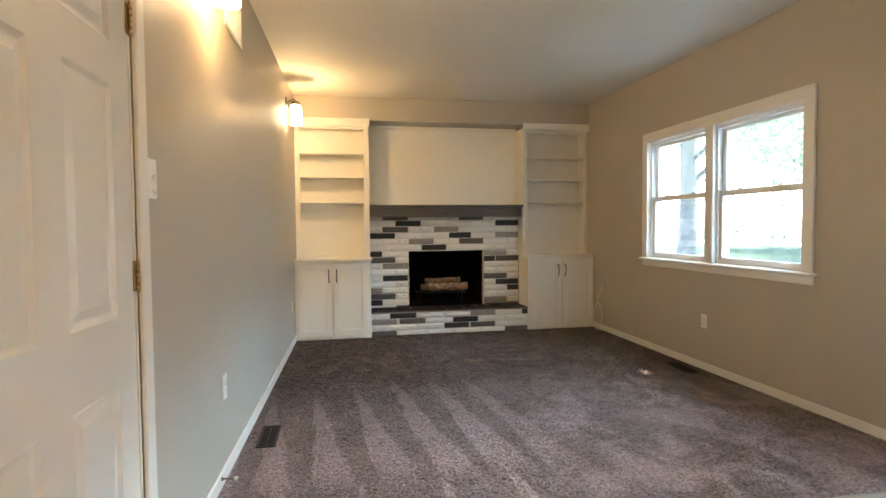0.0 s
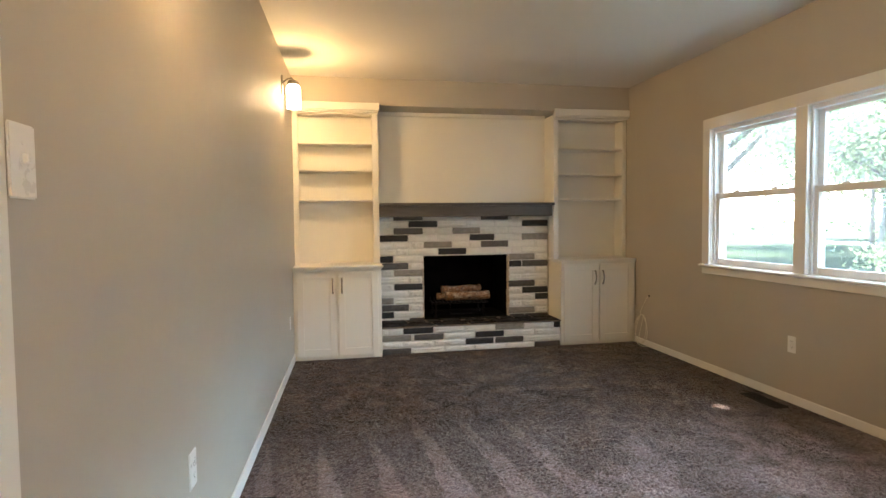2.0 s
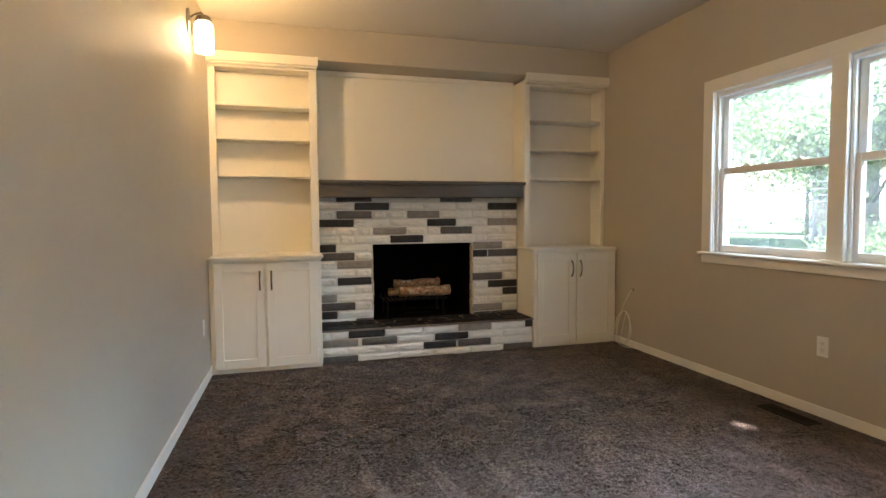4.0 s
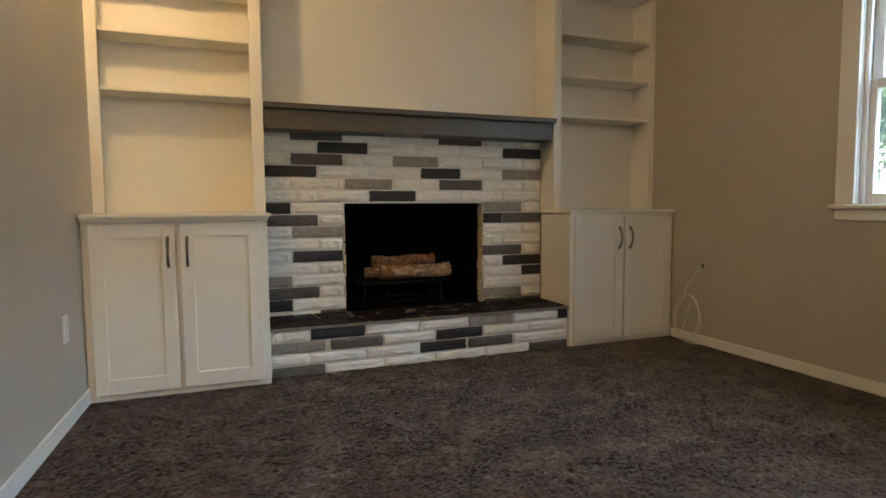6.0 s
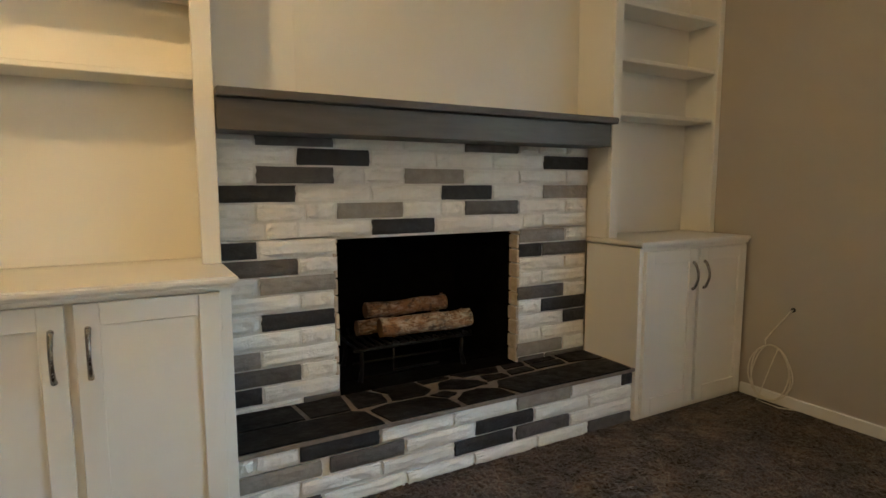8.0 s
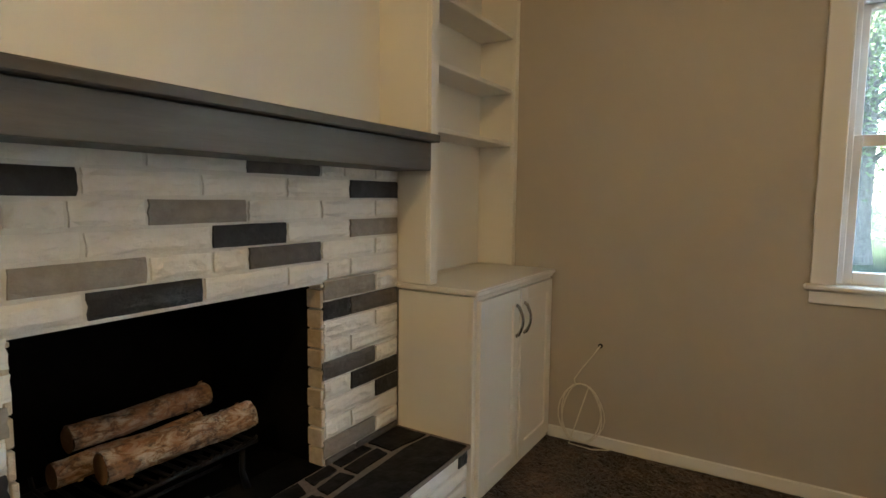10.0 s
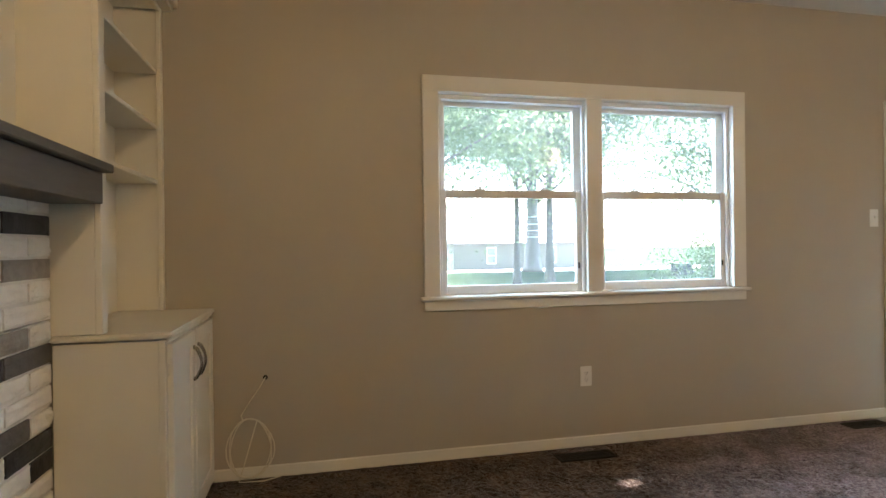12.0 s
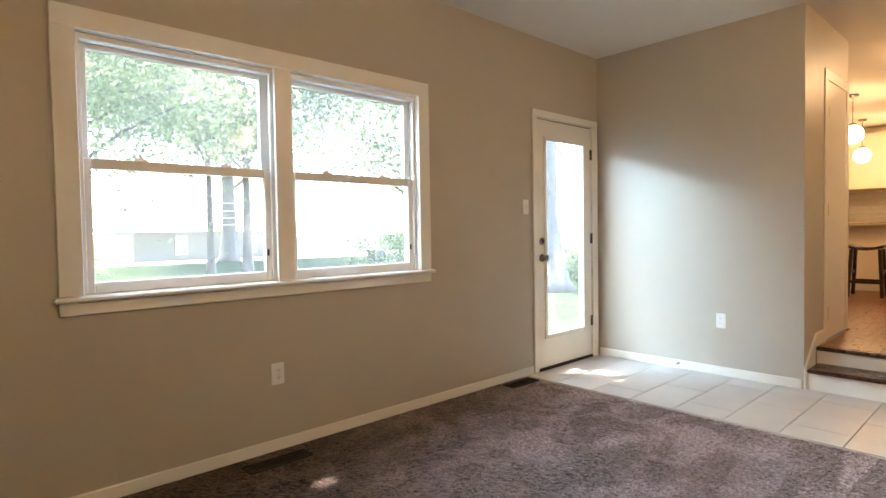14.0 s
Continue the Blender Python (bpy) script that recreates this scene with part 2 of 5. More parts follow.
M_ROOF = plain("grey_shingle", (0.46, 0.45, 0.44), 0.9, 0, 0.25, 8, 0.4)
M_HGLASS = plain("dark_window_glass", (0.2, 0.22, 0.23), 0.15, 0, 0.2, 2, 0)
M_BOX = plain("dark_green_box_paint", (0.04, 0.05, 0.045), 0.5, 0.2, 0.1, 4, 0.1)


def birch():
    m = Mat("birch_bark", 0.75)
    peel = m.noise(16, 6, m.scaled((1, 1.6, 2.2), 0.15), 0.75, 1.2)
    c = m.ramp(peel, [(0.36, (0.05, 0.028, 0.016)), (0.47, (0.32, 0.17, 0.075)), (0.55, (0.55, 0.43, 0.30)), (0.7, (0.66, 0.56, 0.43))])
    m.put("Base Color", m.mix(m.span(m.noise(24, 5, rough=0.7), 0.50, 0.66, 0, 0.9), m.mix(m.span(m.noise(9, 4), 0.45, 0.62, 0, 0.7), c, (0.38, 0.17, 0.06)), (0.045, 0.024, 0.014)))
    m.bump(peel, 0.8, 0.012)
    return m.m


M_BIRCH = birch()
M_LOGEND = wood("cut_log_end", (0.25, 0.13, 0.06), (0.48, 0.30, 0.16), 0.8, (8, 8, 8))


def bark():
    m = Mat("tree_bark", 0.95)
    n = m.noise(6, 7, m.scaled((2.6, 2.6, 0.9)), 0.8, 0.8)
    m.put("Base Color", m.ramp(n, [(0.35, (0.07, 0.064, 0.056)), (0.62, (0.26, 0.24, 0.21))]))
    m.bump(n, 0.9, 0.05)
    return m.m


M_BARK = bark()


def leaf(name, a, b):
    m = Mat(name, 0.5)
    island = m.nt.nodes.new("ShaderNodeNewGeometry").outputs["Random Per Island"]
    col = m.mix(m.span(m.noise(0.35, 3), 0.35, 0.65), m.ramp(island, [(0.0, a), (1.0, b)]), shade(b, 1.15))
    m.put("Base Color", col)
    t = m.nt.nodes.new("ShaderNodeBsdfTranslucent")
    m.nt.links.new(m.mix(1.0, col, (2.3, 2.45, 2.0), "MULTIPLY"), t.inputs[0])
    mix = m.nt.nodes.new("ShaderNodeMixShader")
    mix.inputs[0].default_value = 0.6
    m.nt.links.new(m.b.outputs[0], mix.inputs[1])
    m.nt.links.new(t.outputs[0], mix.inputs[2])
    m.nt.links.new(mix.outputs[0], m.nt.nodes["Material Output"].inputs[0])
    return m.m


M_LEAF = leaf("maple_leaves", (0.08, 0.105, 0.066), (0.125, 0.155, 0.092))
M_LEAF2 = leaf("oak_leaves", (0.07, 0.092, 0.06), (0.11, 0.137, 0.085))


def lawn():
    m = Mat("mown_grass", 0.9)
    n = m.noise(0.35, 5, rough=0.6)
    f = m.noise(18, 4, rough=0.8)
    c = m.ramp(n, [(0.35, (0.024, 0.040, 0.022)), (0.65, (0.040, 0.060, 0.036))])
    m.put("Base Color", m.mix(m.span(f, 0.3, 0.7, 0, 0.45), c, (0.050, 0.070, 0.044)))
    m.bump(f, 0.8, 0.03)
    m.b.inputs["Specular IOR Level"].default_value = 0.0
    return m.m


M_GRASS = lawn()
M_ROAD = plain("pale_concrete", (0.27, 0.27, 0.265), 0.9, 0, 0.2, 6, 0.4)


def hazy_glass():
    """Clear glass with a thin translucent film, a haze put in for glare."""
    m = Mat("window_glass", 0.0)
    m.put("Base Color", (0.985, 1.0, 0.99, 1)).put("Transmission Weight", 1.0).put("IOR", 1.45)
    veil = m.nt.nodes.new("ShaderNodeBsdfTranslucent")
    veil.inputs[0].default_value = (0.85, 0.86, 0.85, 1)
    mix = m.nt.nodes.new("ShaderNodeMixShader")
    m.nt.links.new(m.span(m.noise(2.5, 3), 0.3, 0.7, 0.022, 0.034), mix.inputs[0])
    m.nt.links.new(m.b.outputs[0], mix.inputs[1])
    m.nt.links.new(veil.outputs[0], mix.inputs[2])
    m.nt.links.new(mix.outputs[0], m.nt.nodes["Material Output"].inputs[0])
    return m.m


M_GLASS = hazy_glass()
M_SHADE_GLASS = Mat("lit_glass_shade", 0.3)
M_SHADE_GLASS.put("Base Color", (0.9, 0.85, 0.75, 1))
M_SHADE_GLASS.b.inputs["Emission Color"].default_value = (1.0, 0.74, 0.42, 1)
M_SHADE_GLASS.b.inputs["Emission Strength"].default_value = 0.8
M_SHADE_GLASS = M_SHADE_GLASS.m
M_BULB = Mat("glowing_bulb", 0.4)
M_BULB.b.inputs["Emission Color"].default_value = (1.0, 0.70, 0.36, 1)
M_BULB.b.inputs["Emission Strength"].default_value = 1.3
M_BULB = M_BULB.m
M_WIRE = plain("pale_wire", (0.7, 0.7, 0.7), 0.5)


# ---- mesh helpers ----
def box(bm, x0, x1, y0, y1, z0, z1, bev=0.0, seg=1):
    v = [bm.verts.new((x, y, z)) for x in (x0, x1) for y in (y0, y1) for z in (z0, z1)]
    fs = [bm.faces.new([v[i] for i in q]) for q in ((0, 1, 3, 2), (4, 6, 7, 5), (0, 4, 5, 1), (2, 3, 7, 6), (0, 2, 6, 4), (1, 5, 7, 3))]
    if bev:
        es = list({e for f in fs for e in f.edges})
        bmesh.ops.bevel(bm, geom=es, offset=bev, segments=seg, affect="EDGES")
    return bm


def fresh(*boxes, bev=0.0, seg=1):
    bm = bmesh.new()
    for b in boxes:
        box(bm, *b, bev=bev, seg=seg)
    return bm


def tube(bm, pts, r, n=10, cap=True):
    """A round bar along points; r: one radius or one for each point."""
    rs = [r] * len(pts) if isinstance(r, (int, float)) else r
    pts = [Vector(p) for p in pts]
    rings = []
    side = None
    for i, p in enumerate(pts):
        way = (pts[min(i + 1, len(pts) - 1)] - pts[max(i - 1, 0)]).normalized()
        if side is None:
            side = way.orthogonal().normalized()
        side = (side - way * side.dot(way)).normalized()
        up = way.cross(side)
        rings.append([bm.verts.new(p + (side * math.cos(a) + up * math.sin(a)) * rs[i]) for a in (2 * math.pi * k / n for k in range(n))])
    for a, b in zip(rings, rings[1:]):
        for k in range(n):
            bm.faces.new((a[k], a[(k + 1) % n], b[(k + 1) % n], b[k])).smooth = True
    if cap:
        bm.faces.new(rings[0][::-1])
        bm.faces.new(rings[-1])
    return bm


def lathe(bm, profile, n=24, at=(0, 0, 0), axis="z"):
    """A turned shape: profile rows of radius and height."""
    rings = []
    for r, h in profile:
        ring = []
        for k in range(n):
            a = 2 * math.pi * k / n
            c, s = r * math.cos(a), r * math.sin(a)
            p = {"z": (c, s, h), "x": (h, c, s), "y": (s, h, c)}[axis]
            ring.append(bm.verts.new(Vector(p) + Vector(at)))
        rings.append(ring)
    for a, b in zip(rings, rings[1:]):
        for k in range(n):
            bm.faces.new((a[k], a[(k + 1) % n], b[(k + 1) % n], b[k])).smooth = True
    for ring, flip in ((rings[0], True), (rings[-1], False)):
        if profile[0 if flip else -1][0] > 1e-4:
            bm.faces.new(ring[::-1] if flip else ring)
    return bm


def part(name, bm, material, parent=None, label="", kind="", at=None):
    if isinstance(bm, bmesh.types.BMesh):
        bmesh.ops.recalc_face_normals(bm, faces=bm.faces)
        me = bpy.data.meshes.new(name)
        bm.to_mesh(me)
        bm.free()
    else:
        me = bm
    if not me.materials:
        me.materials.append(material)
    ob = new(name, me)
    if parent:
        ob.parent = parent
    if at is not None:
        ob.location = at
    return tagged(ob, label, kind=kind)


def thing(name, label, category, at=(0, 0, 0), rz=0.0, group="", kind=""):
    ob = new(name)
    ob.location, ob.rotation_euler = at, (0, 0, radians(rz))
    ob.empty_display_size = 0.1
    return tagged(ob, label, category, group, kind)


def set_part(name, bm, material, label="", category=""):
    """A piece of the setting."""
    return tagged(part(name, bm, material, label=label, kind="structure"), category=category)


# ---- room shell ----
XE, YN, YS, ZC, ZK = 3.495, 8.56, 2.83, 2.69, 0.27
SLOPE = 0.0257
LEAN_W = math.degrees(math.atan(SLOPE))


def xw(y):
    """The west wall's face: it runs a little out of square."""
    return -SLOPE * (8.0 - y)


WIN = (4.955, 6.865, 0.90, 2.045)
DOOR_E = (2.925, 3.755, 2.07)
E = XE
set_part("wall_east", fresh((E, E + 0.15, YS - 0.2, DOOR_E[0], -0.3, ZC), (E, E + 0.15, DOOR_E[0], DOOR_E[1], DOOR_E[2], ZC), (E, E + 0.15, DOOR_E[0], DOOR_E[1], -0.3, -0.005), (E, E + 0.15, DOOR_E[1], WIN[0], -0.3, ZC),
                            (E, E + 0.15, WIN[0], WIN[1], -0.3, WIN[2]), (E, E + 0.15, WIN[0], WIN[1], WIN[3], ZC), (E, E + 0.15, WIN[1], 9.3, -0.3, ZC)), M_WALL, "smooth painted greige wall with a window and a glazed door", "wall")
set_part("wall_north", fresh((-0.2, 1.28, YN, YN + 0.15, -0.3, ZC), (2.24, E, YN, YN + 0.15, -0.3, ZC), (1.28, 2.24, YN, YN + 0.15, 0.98, ZC)), M_WALL, "greige wall behind the fireplace", "wall")
W_DOOR = (2.71, 3.635, 2.065)


def west(y0, y1, z0, z1, thick=0.15):
    bm = bmesh.new()
    c = [(xw(y0) - thick, y0), (xw(y0), y0), (xw(y1), y1), (xw(y1) - thick, y1)]
    lo = [bm.verts.new((*p, z0)) for p in c]
    hi = [bm.verts.new((*p, z1)) for p in c]
    bm.faces.new(lo[::-1]), bm.faces.new(hi)
    for k in range(4):
        bm.faces.new((lo[k], lo[(k + 1) % 4], hi[(k + 1) % 4], hi[k]))
    me = bpy.data.meshes.new("w")
    bm.to_mesh(me)
    bm.free()
    return me


def joined(meshes):
    bm = bmesh.new()
    for me in meshes:
        bm.from_mesh(me)
        bpy.data.meshes.remove(me)
    return bm


set_part("wall_west", joined([west(0.3, W_DOOR[0], -0.1, ZC), west(W_DOOR[0], W_DOOR[1], W_DOOR[2], ZC), west(W_DOOR[1], 8.7, -0.1, ZC)]), M_WALL, "long greige wall with a white door and two lit sconces", "wall")
set_part("wall_south", fresh((1.862, E, YS - 0.12, YS, -0.1, ZC)), M_WALL, "short greige wall beside the glazed door", "wall")
set_part("wall_passage", fresh((1.862, 1.982, 2.255, YS - 0.12, -0.1, ZC), (1.862, 1.982, 1.665, 2.255, ZK + 2.01, ZC), (1.862, 1.982, 1.60, 1.665, 0, ZC)), M_WALL, "greige wall beside the steps to the kitchen", "wall")
set_part("wall_closet", fresh((1.982, 3.0, 1.60, 1.70, 0.0, ZC), (2.9, 3.0, 1.70, YS - 0.12, 0, ZC)), M_WALL, "closet walls", "wall")
set_part("wall_kitchen_south", fresh((0.6, 3.58, -3.85, -3.7, 0.0, ZC)), M_KCAB, "cream kitchen wall", "wall")
set_part("wall_kitchen_east", fresh((3.45, 3.58, -3.7, 1.70, 0.0, ZC)), M_WALL, "kitchen side wall", "wall")
set_part("wall_kitchen_north", fresh((3.0, 3.45, 1.60, 1.70, 0.0, ZC)), M_WALL, "kitchen wall", "wall")
set_part("wall_hall", fresh((0.6, 0.7, -3.7, 1.1, -0.1, ZC), (-0.4, 0.6, 0.3, 0.42, -0.1, ZC)), M_WALL, "hall walls", "wall")
set_part("ceiling", fresh((-0.4, E + 0.15, YS - 0.12, 9.3, ZC, ZC + 0.12), (-0.4, 3.58, -3.85, YS - 0.12, ZC, ZC + 0.12)), M_CEIL, "flat off-white painted ceiling", "ceiling")
set_part("roof", fresh((-1.0, E + 0.45, -4.4, 10.0, ZC + 0.13, ZC + 0.33)), M_ROOF, "low roof with an overhanging eave", "roof")
set_part("subfloor", fresh((-0.4, E + 0.15, 0.3, 9.3, -0.3, -0.03)), M_TGROUT, "floor slab", "floor")
CY = 3.90
X0, X1, Y1 = xw(8.0) - 0.10, E - 0.001, 8.12
nx, ny = 300, 370
gx, gy = np.meshgrid(np.linspace(X0, X1, nx), np.linspace(CY, Y1, ny), indexing="ij")
rg = np.random.default_rng(4)
gz = rg.random((nx, ny)) * 0.009 - 0.006
gx[1:-1], gy[:, 1:-1] = gx[1:-1] + rg.normal(0, 0.0025, (nx - 2, ny)), gy[:, 1:-1] + rg.normal(0, 0.0025, (nx, ny - 2))
gz[:, 0] = -0.012
idx = np.arange(nx * ny).reshape(nx, ny)
quads = np.stack([idx[:-1, :-1], idx[1:, :-1], idx[1:, 1:], idx[:-1, 1:]], -1).reshape(-1, 4)
me = bpy.data.meshes.new("floor_carpet")
me.from_pydata(np.stack([gx, gy, gz], -1).reshape(-1, 3).tolist(), [], quads.tolist())
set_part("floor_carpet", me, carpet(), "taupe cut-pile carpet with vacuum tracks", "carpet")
set_part("soffit", fresh((-0.03, E - 0.001, 8.19, YN - 0.001, 2.43, ZC - 0.001)), M_WALL, "greige soffit over the bookcases", "soffit")
set_part("wall_alcove", fresh((0.83, 2.663, 8.495, YN - 0.001, 1.44, 2.429)), M_CAB, "cream painted panel over the mantel", "wall")
set_part("alcove_batten", fresh((1.168, 1.173, 8.4925, 8.4945, 1.48, 2.38)), M_CAB, "thin raised joint in the cream panel", "trim")
set_part("alcove_trim", fresh((0.832, 2.662, 8.480, 8.494, 2.385, 2.428), bev=0.003), M_CAB, "flat cream moulding over the panel", "trim")


def board(name, x0, x1, y0, y1, h=0.072, z=0.0, mat=None, axis=None):
    """A baseboard with an eased, slightly stepped top."""
    bm = bmesh.new()
    box(bm, x0, x1, y0, y1, z, z + h, bev=0.0055, seg=3)
    return set_part(name, bm, mat or M_TRIM, "white painted baseboard", "baseboard")


board("baseboard_east", E - 0.013, E - 0.001, 3.795, 8.03, 0.064)
board("baseboard_south", 1.875, E - 0.016, YS + 0.001, YS + 0.014, 0.070)
for nm, a, b in (("baseboard_west", 3.72, 7.98),):
    bm = bmesh.new()
    box(bm, 0.001, 0.013, 0, b - a, 0, 0.073, bev=0.004)
    ob = set_part(nm, bm, M_TRIM, "white painted baseboard", "baseboard")
    ob.location, ob.rotation_euler = (xw(a), a, 0), (0, 0, -math.atan(SLOPE))
board("baseboard_end", 1.845, 1.861, YS - 0.01, YS + 0.012, 0.16)
bm = bmesh.new()
prof = [(2.82, 0.0), (2.82, 0.17), (2.56, 0.36), (2.335, 0.36), (2.335, 0.27), (2.60, 0.27), (2.60, 0.0)]
a = [bm.verts.new((1.861, y, z)) for y, z in prof]
b = [bm.verts.new((1.846, y, z)) for y, z in prof]
bm.faces.new(a), bm.faces.new(b[::-1])
for k in range(len(prof)):
    bm.faces.new((a[k], a[(k + 1) % len(prof)], b[(k + 1) % len(prof)], b[k]))
set_part("stair_skirt", bm, M_TRIM, "white skirting rising beside the steps", "trim")
set_part("tile_edge_strip", fresh((xw(4) + 0.01, E - 0.02, CY - 0.02, CY - 0.002, -0.03, -0.004)), M_TGROUT, "strip between tile and carpet", "trim")

# steps to the kitchen
steps = thing("steps", "two dark-stained wooden treads with white risers", "steps", (1.3, 2.7, 0), kind="structure")
SX0, SX1 = 0.75 - 1.3, 1.844 - 1.3
for i, (yy, z0, z1) in enumerate(((YS, 0.0, 0.12), (2.60, 0.148, 0.243))):
    part("riser", fresh((SX0, SX1, yy - 0.035 - 2.7, yy - 0.015 - 2.7, z0, z1)), M_TRIM, steps, "white painted riser")
part("tread", fresh((SX0, SX1, 2.57 - 2.7, YS - 2.7 + 0.012, 0.12, 0.148), bev=0.008, seg=2), M_TREAD, steps, "dark-stained wooden tread")
part("nosing", fresh((SX0, SX1, 2.53 - 2.7, 2.612 - 2.7, 0.243, 0.271), bev=0.008, seg=2), M_TREAD, steps, "dark-stained wooden nosing")
part("side_stringer", fresh((SX0 - 0.02, SX0 - 0.001, 1.12 - 2.7, YS - 0.02 - 2.7, 0, 0.27)), M_TRIM, steps)
set_part("kitchen_subfloor", fresh((0.75, 1.86, -3.7, 2.53, 0.0, 0.245), (1.86, 3.45, -3.7, 1.60, 0.0, 0.245), (1.86, 1.982, 1.665, 2.25, 0.0, 0.268)), M_TGROUT, "raised kitchen floor base", "floor")
kf = thing("kitchen_floor", "red-brown oak strip flooring", "wood floor", (2.0, 0.0, 0.246), kind="structure")
"""planks run away along y"""
plank_me = {}
for i, x in enumerate(np.arange(0.75, 3.36, 0.083)):
    y = -3.7
    stop = 2.53 if x < 1.80 else 1.60
    k = 0
    while y < stop - 0.01:
        ln = [0.9, 1.3, 0.7, 1.1][(i * 3 + k) % 4]
        y1 = min(stop, y + ln)
        if stop - y1 < 0.2:
            y1 = stop
        key = round(y1 - y, 2)
        if key not in plank_me:
            o = part("plank", fresh((0.0003, 0.0822, 0.0006, y1 - y - 0.0006, 0, 0.024), bev=0.0005), M_OAK, kf)
            plank_me[key] = o.data
        else:
            o = part("plank", plank_me[key], M_OAK, kf)
        o.location = (x - 2.0, y, 0)
        y = y1
        k += 1

# tile floor, laid in a half bond
tf = thing("tile_floor", "large cream stone-look floor tiles with thin grout", "tile floor", (1.7, 3.3, -0.028), kind="structure")
tile_me = {}
for i in range(-1, 14):
    x0 = 2.62 - 0.3 * (i - 3)
    off = 0.3 if i % 2 else 0.0
    for k in range(-2, 7):
        y0, y1 = 3.36 - 0.6 * k + off, 3.96 - 0.6 * k + off
        xa, xb, ya, yb = max(x0, xw(3.4) - 0.02), min(x0 + 0.3, E + 0.02), max(y0, 0.42), min(y1, CY - 0.022)
        if x0 + 0.3 > 0.74 and x0 < 0.72 and ya < YS - 0.03 and yb < YS:
            xb = min(xb, 0.72)
        if xa >= 0.72:
            ya = max(ya, YS - 0.04)
        if xb - xa < 0.03 or yb - ya < 0.03:
            continue
        key = (round(xb - xa, 3), round(yb - ya, 3))
        if key not in tile_me:
            o = part("tile", fresh((0.002, key[0] - 0.002, 0.002, key[1] - 0.002, 0, 0.028), bev=0.0015), M_TILE, tf)
            tile_me[key] = o.data
        else:
            o = part("tile", tile_me[key], M_TILE, tf)
        o.location = (xa - 1.7, ya - 3.3, 0)

# ---- window ----
win = thing("window_1", "white double-hung window pair with wide painted casing", "window", (E, 5.91, 0.9), kind="structure")


def wpart(name, boxes, mat=M_TRIM, bev=0.003, parent=win, label=""):
    return part(name, fresh(*[(a, b, c - 5.91, d - 5.91, e - 0.9, f - 0.9) for a, b, c, d, e, f in boxes], bev=bev), mat, parent, label)


CW = 0.09
y0, y1, z0, z1 = 4.885, 6.935, 0.905, 2.12
wpart("window_casing", [(-0.02, -0.001, y0, y0 + CW, z0, z1 - CW), (-0.02, -0.001, y1 - CW, y1, z0, z1 - CW), (-0.02, -0.001, y0, y1, z1 - CW, z1)], label="flat white casing")
wpart("mullion_casing", [(-0.02, -0.001, 5.865, 5.965, z0, z1 - CW - 0.001)], label="white casing between the sashes")
wpart("window_sill", [(-0.045, 0.035, y0 - 0.02, y1 + 0.02, 0.882, 0.904)], bev=0.006, label="white stool with rounded nose")
wpart("window_apron", [(-0.018, -0.001, y0, y1, 0.825, 0.881)], label="white apron board")
wpart("window_jamb", [(0.0, 0.15, 4.957, 4.975, 0.906, 2.043), (0.0, 0.15, 6.845, 6.863, 0.906, 2.043), (0.0, 0.15, 5.875, 5.955, 0.906, 2.028), (0.0, 0.15, 4.976, 6.844, 2.028, 2.043), (0.036, 0.17, 4.957, 6.863, 0.885, 0.905)], bev=0.0015, label="white window jamb")
for k, (a, b) in enumerate(((4.976, 5.874), (5.956, 6.844))):
    for nm, xa, za, zb, rb, rt in (("upper_sash", 0.075, 1.455, 2.027, 0.045, 0.05), ("lower_sash", 0.038, 0.906, 1.498, 0.05, 0.046)):
        s = wpart(nm, [(xa, xa + 0.034, a, a + 0.05, za, zb), (xa, xa + 0.034, b - 0.05, b, za, zb), (xa, xa + 0.034, a + 0.05, b - 0.05, za, za + rb), (xa, xa + 0.034, a + 0.05, b - 0.05, zb - rt, zb)], M_VINYL, 0.003, win, "white vinyl sash")
        g = part("pane", fresh((xa + 0.014, xa + 0.019, a + 0.05 - 5.91, b - 0.05 - 5.91, za + rb - 0.9, zb - rt - 0.9)), M_GLASS, s, "clear glass pane")
        g.visible_shadow = False
        if nm == "lower_sash":
            part("vent_latch", fresh((xa - 0.006, xa - 0.0005, a + 0.034 - 5.91, a + 0.044 - 5.91, 0.14, 0.175), bev=0.0015), M_SLOT, s, "small black vent latch")
            for f in (0.28, 0.72):
                yc = a + (b - a) * f - 5.91
                bm = fresh((xa - 0.004, xa + 0.03, yc - 0.03, yc + 0.03, zb - 0.9, zb - 0.9 + 0.009), bev=0.002)
                lathe(bm, [(0.014, zb - 0.9 + 0.009), (0.014, zb - 0.9 + 0.02), (0.004, zb - 0.9 + 0.022)], 12, (xa + 0.014, yc, 0))
                part("sash_lock", bm, M_VINYL, s, "white sash lock")
    wpart("head_track", [(0.02, 0.07, a, b, 2.000, 2.026)], M_VINYL, 0.002, win)
    wpart("jamb_track", [(0.02, 0.036, a, a + 0.02, 0.906, 2.0), (0.02, 0.036, b - 0.02, b, 0.906, 2.0)], M_VINYL, 0.002, win)

# ---- glazed door ----
dr = thing("door_1", "white full-glass exterior door, closed, with nickel knob and deadbolt", "door", (E, 3.34, 0.0), kind="structure")


def dpart(name, boxes, mat=M_DOOR, bev=0.003, parent=None, label=""):
    return part(name, fresh(*[(a, b, c - 3.34, d - 3.34, e, f) for a, b, c, d, e, f in boxes], bev=bev), mat, parent or dr, label)


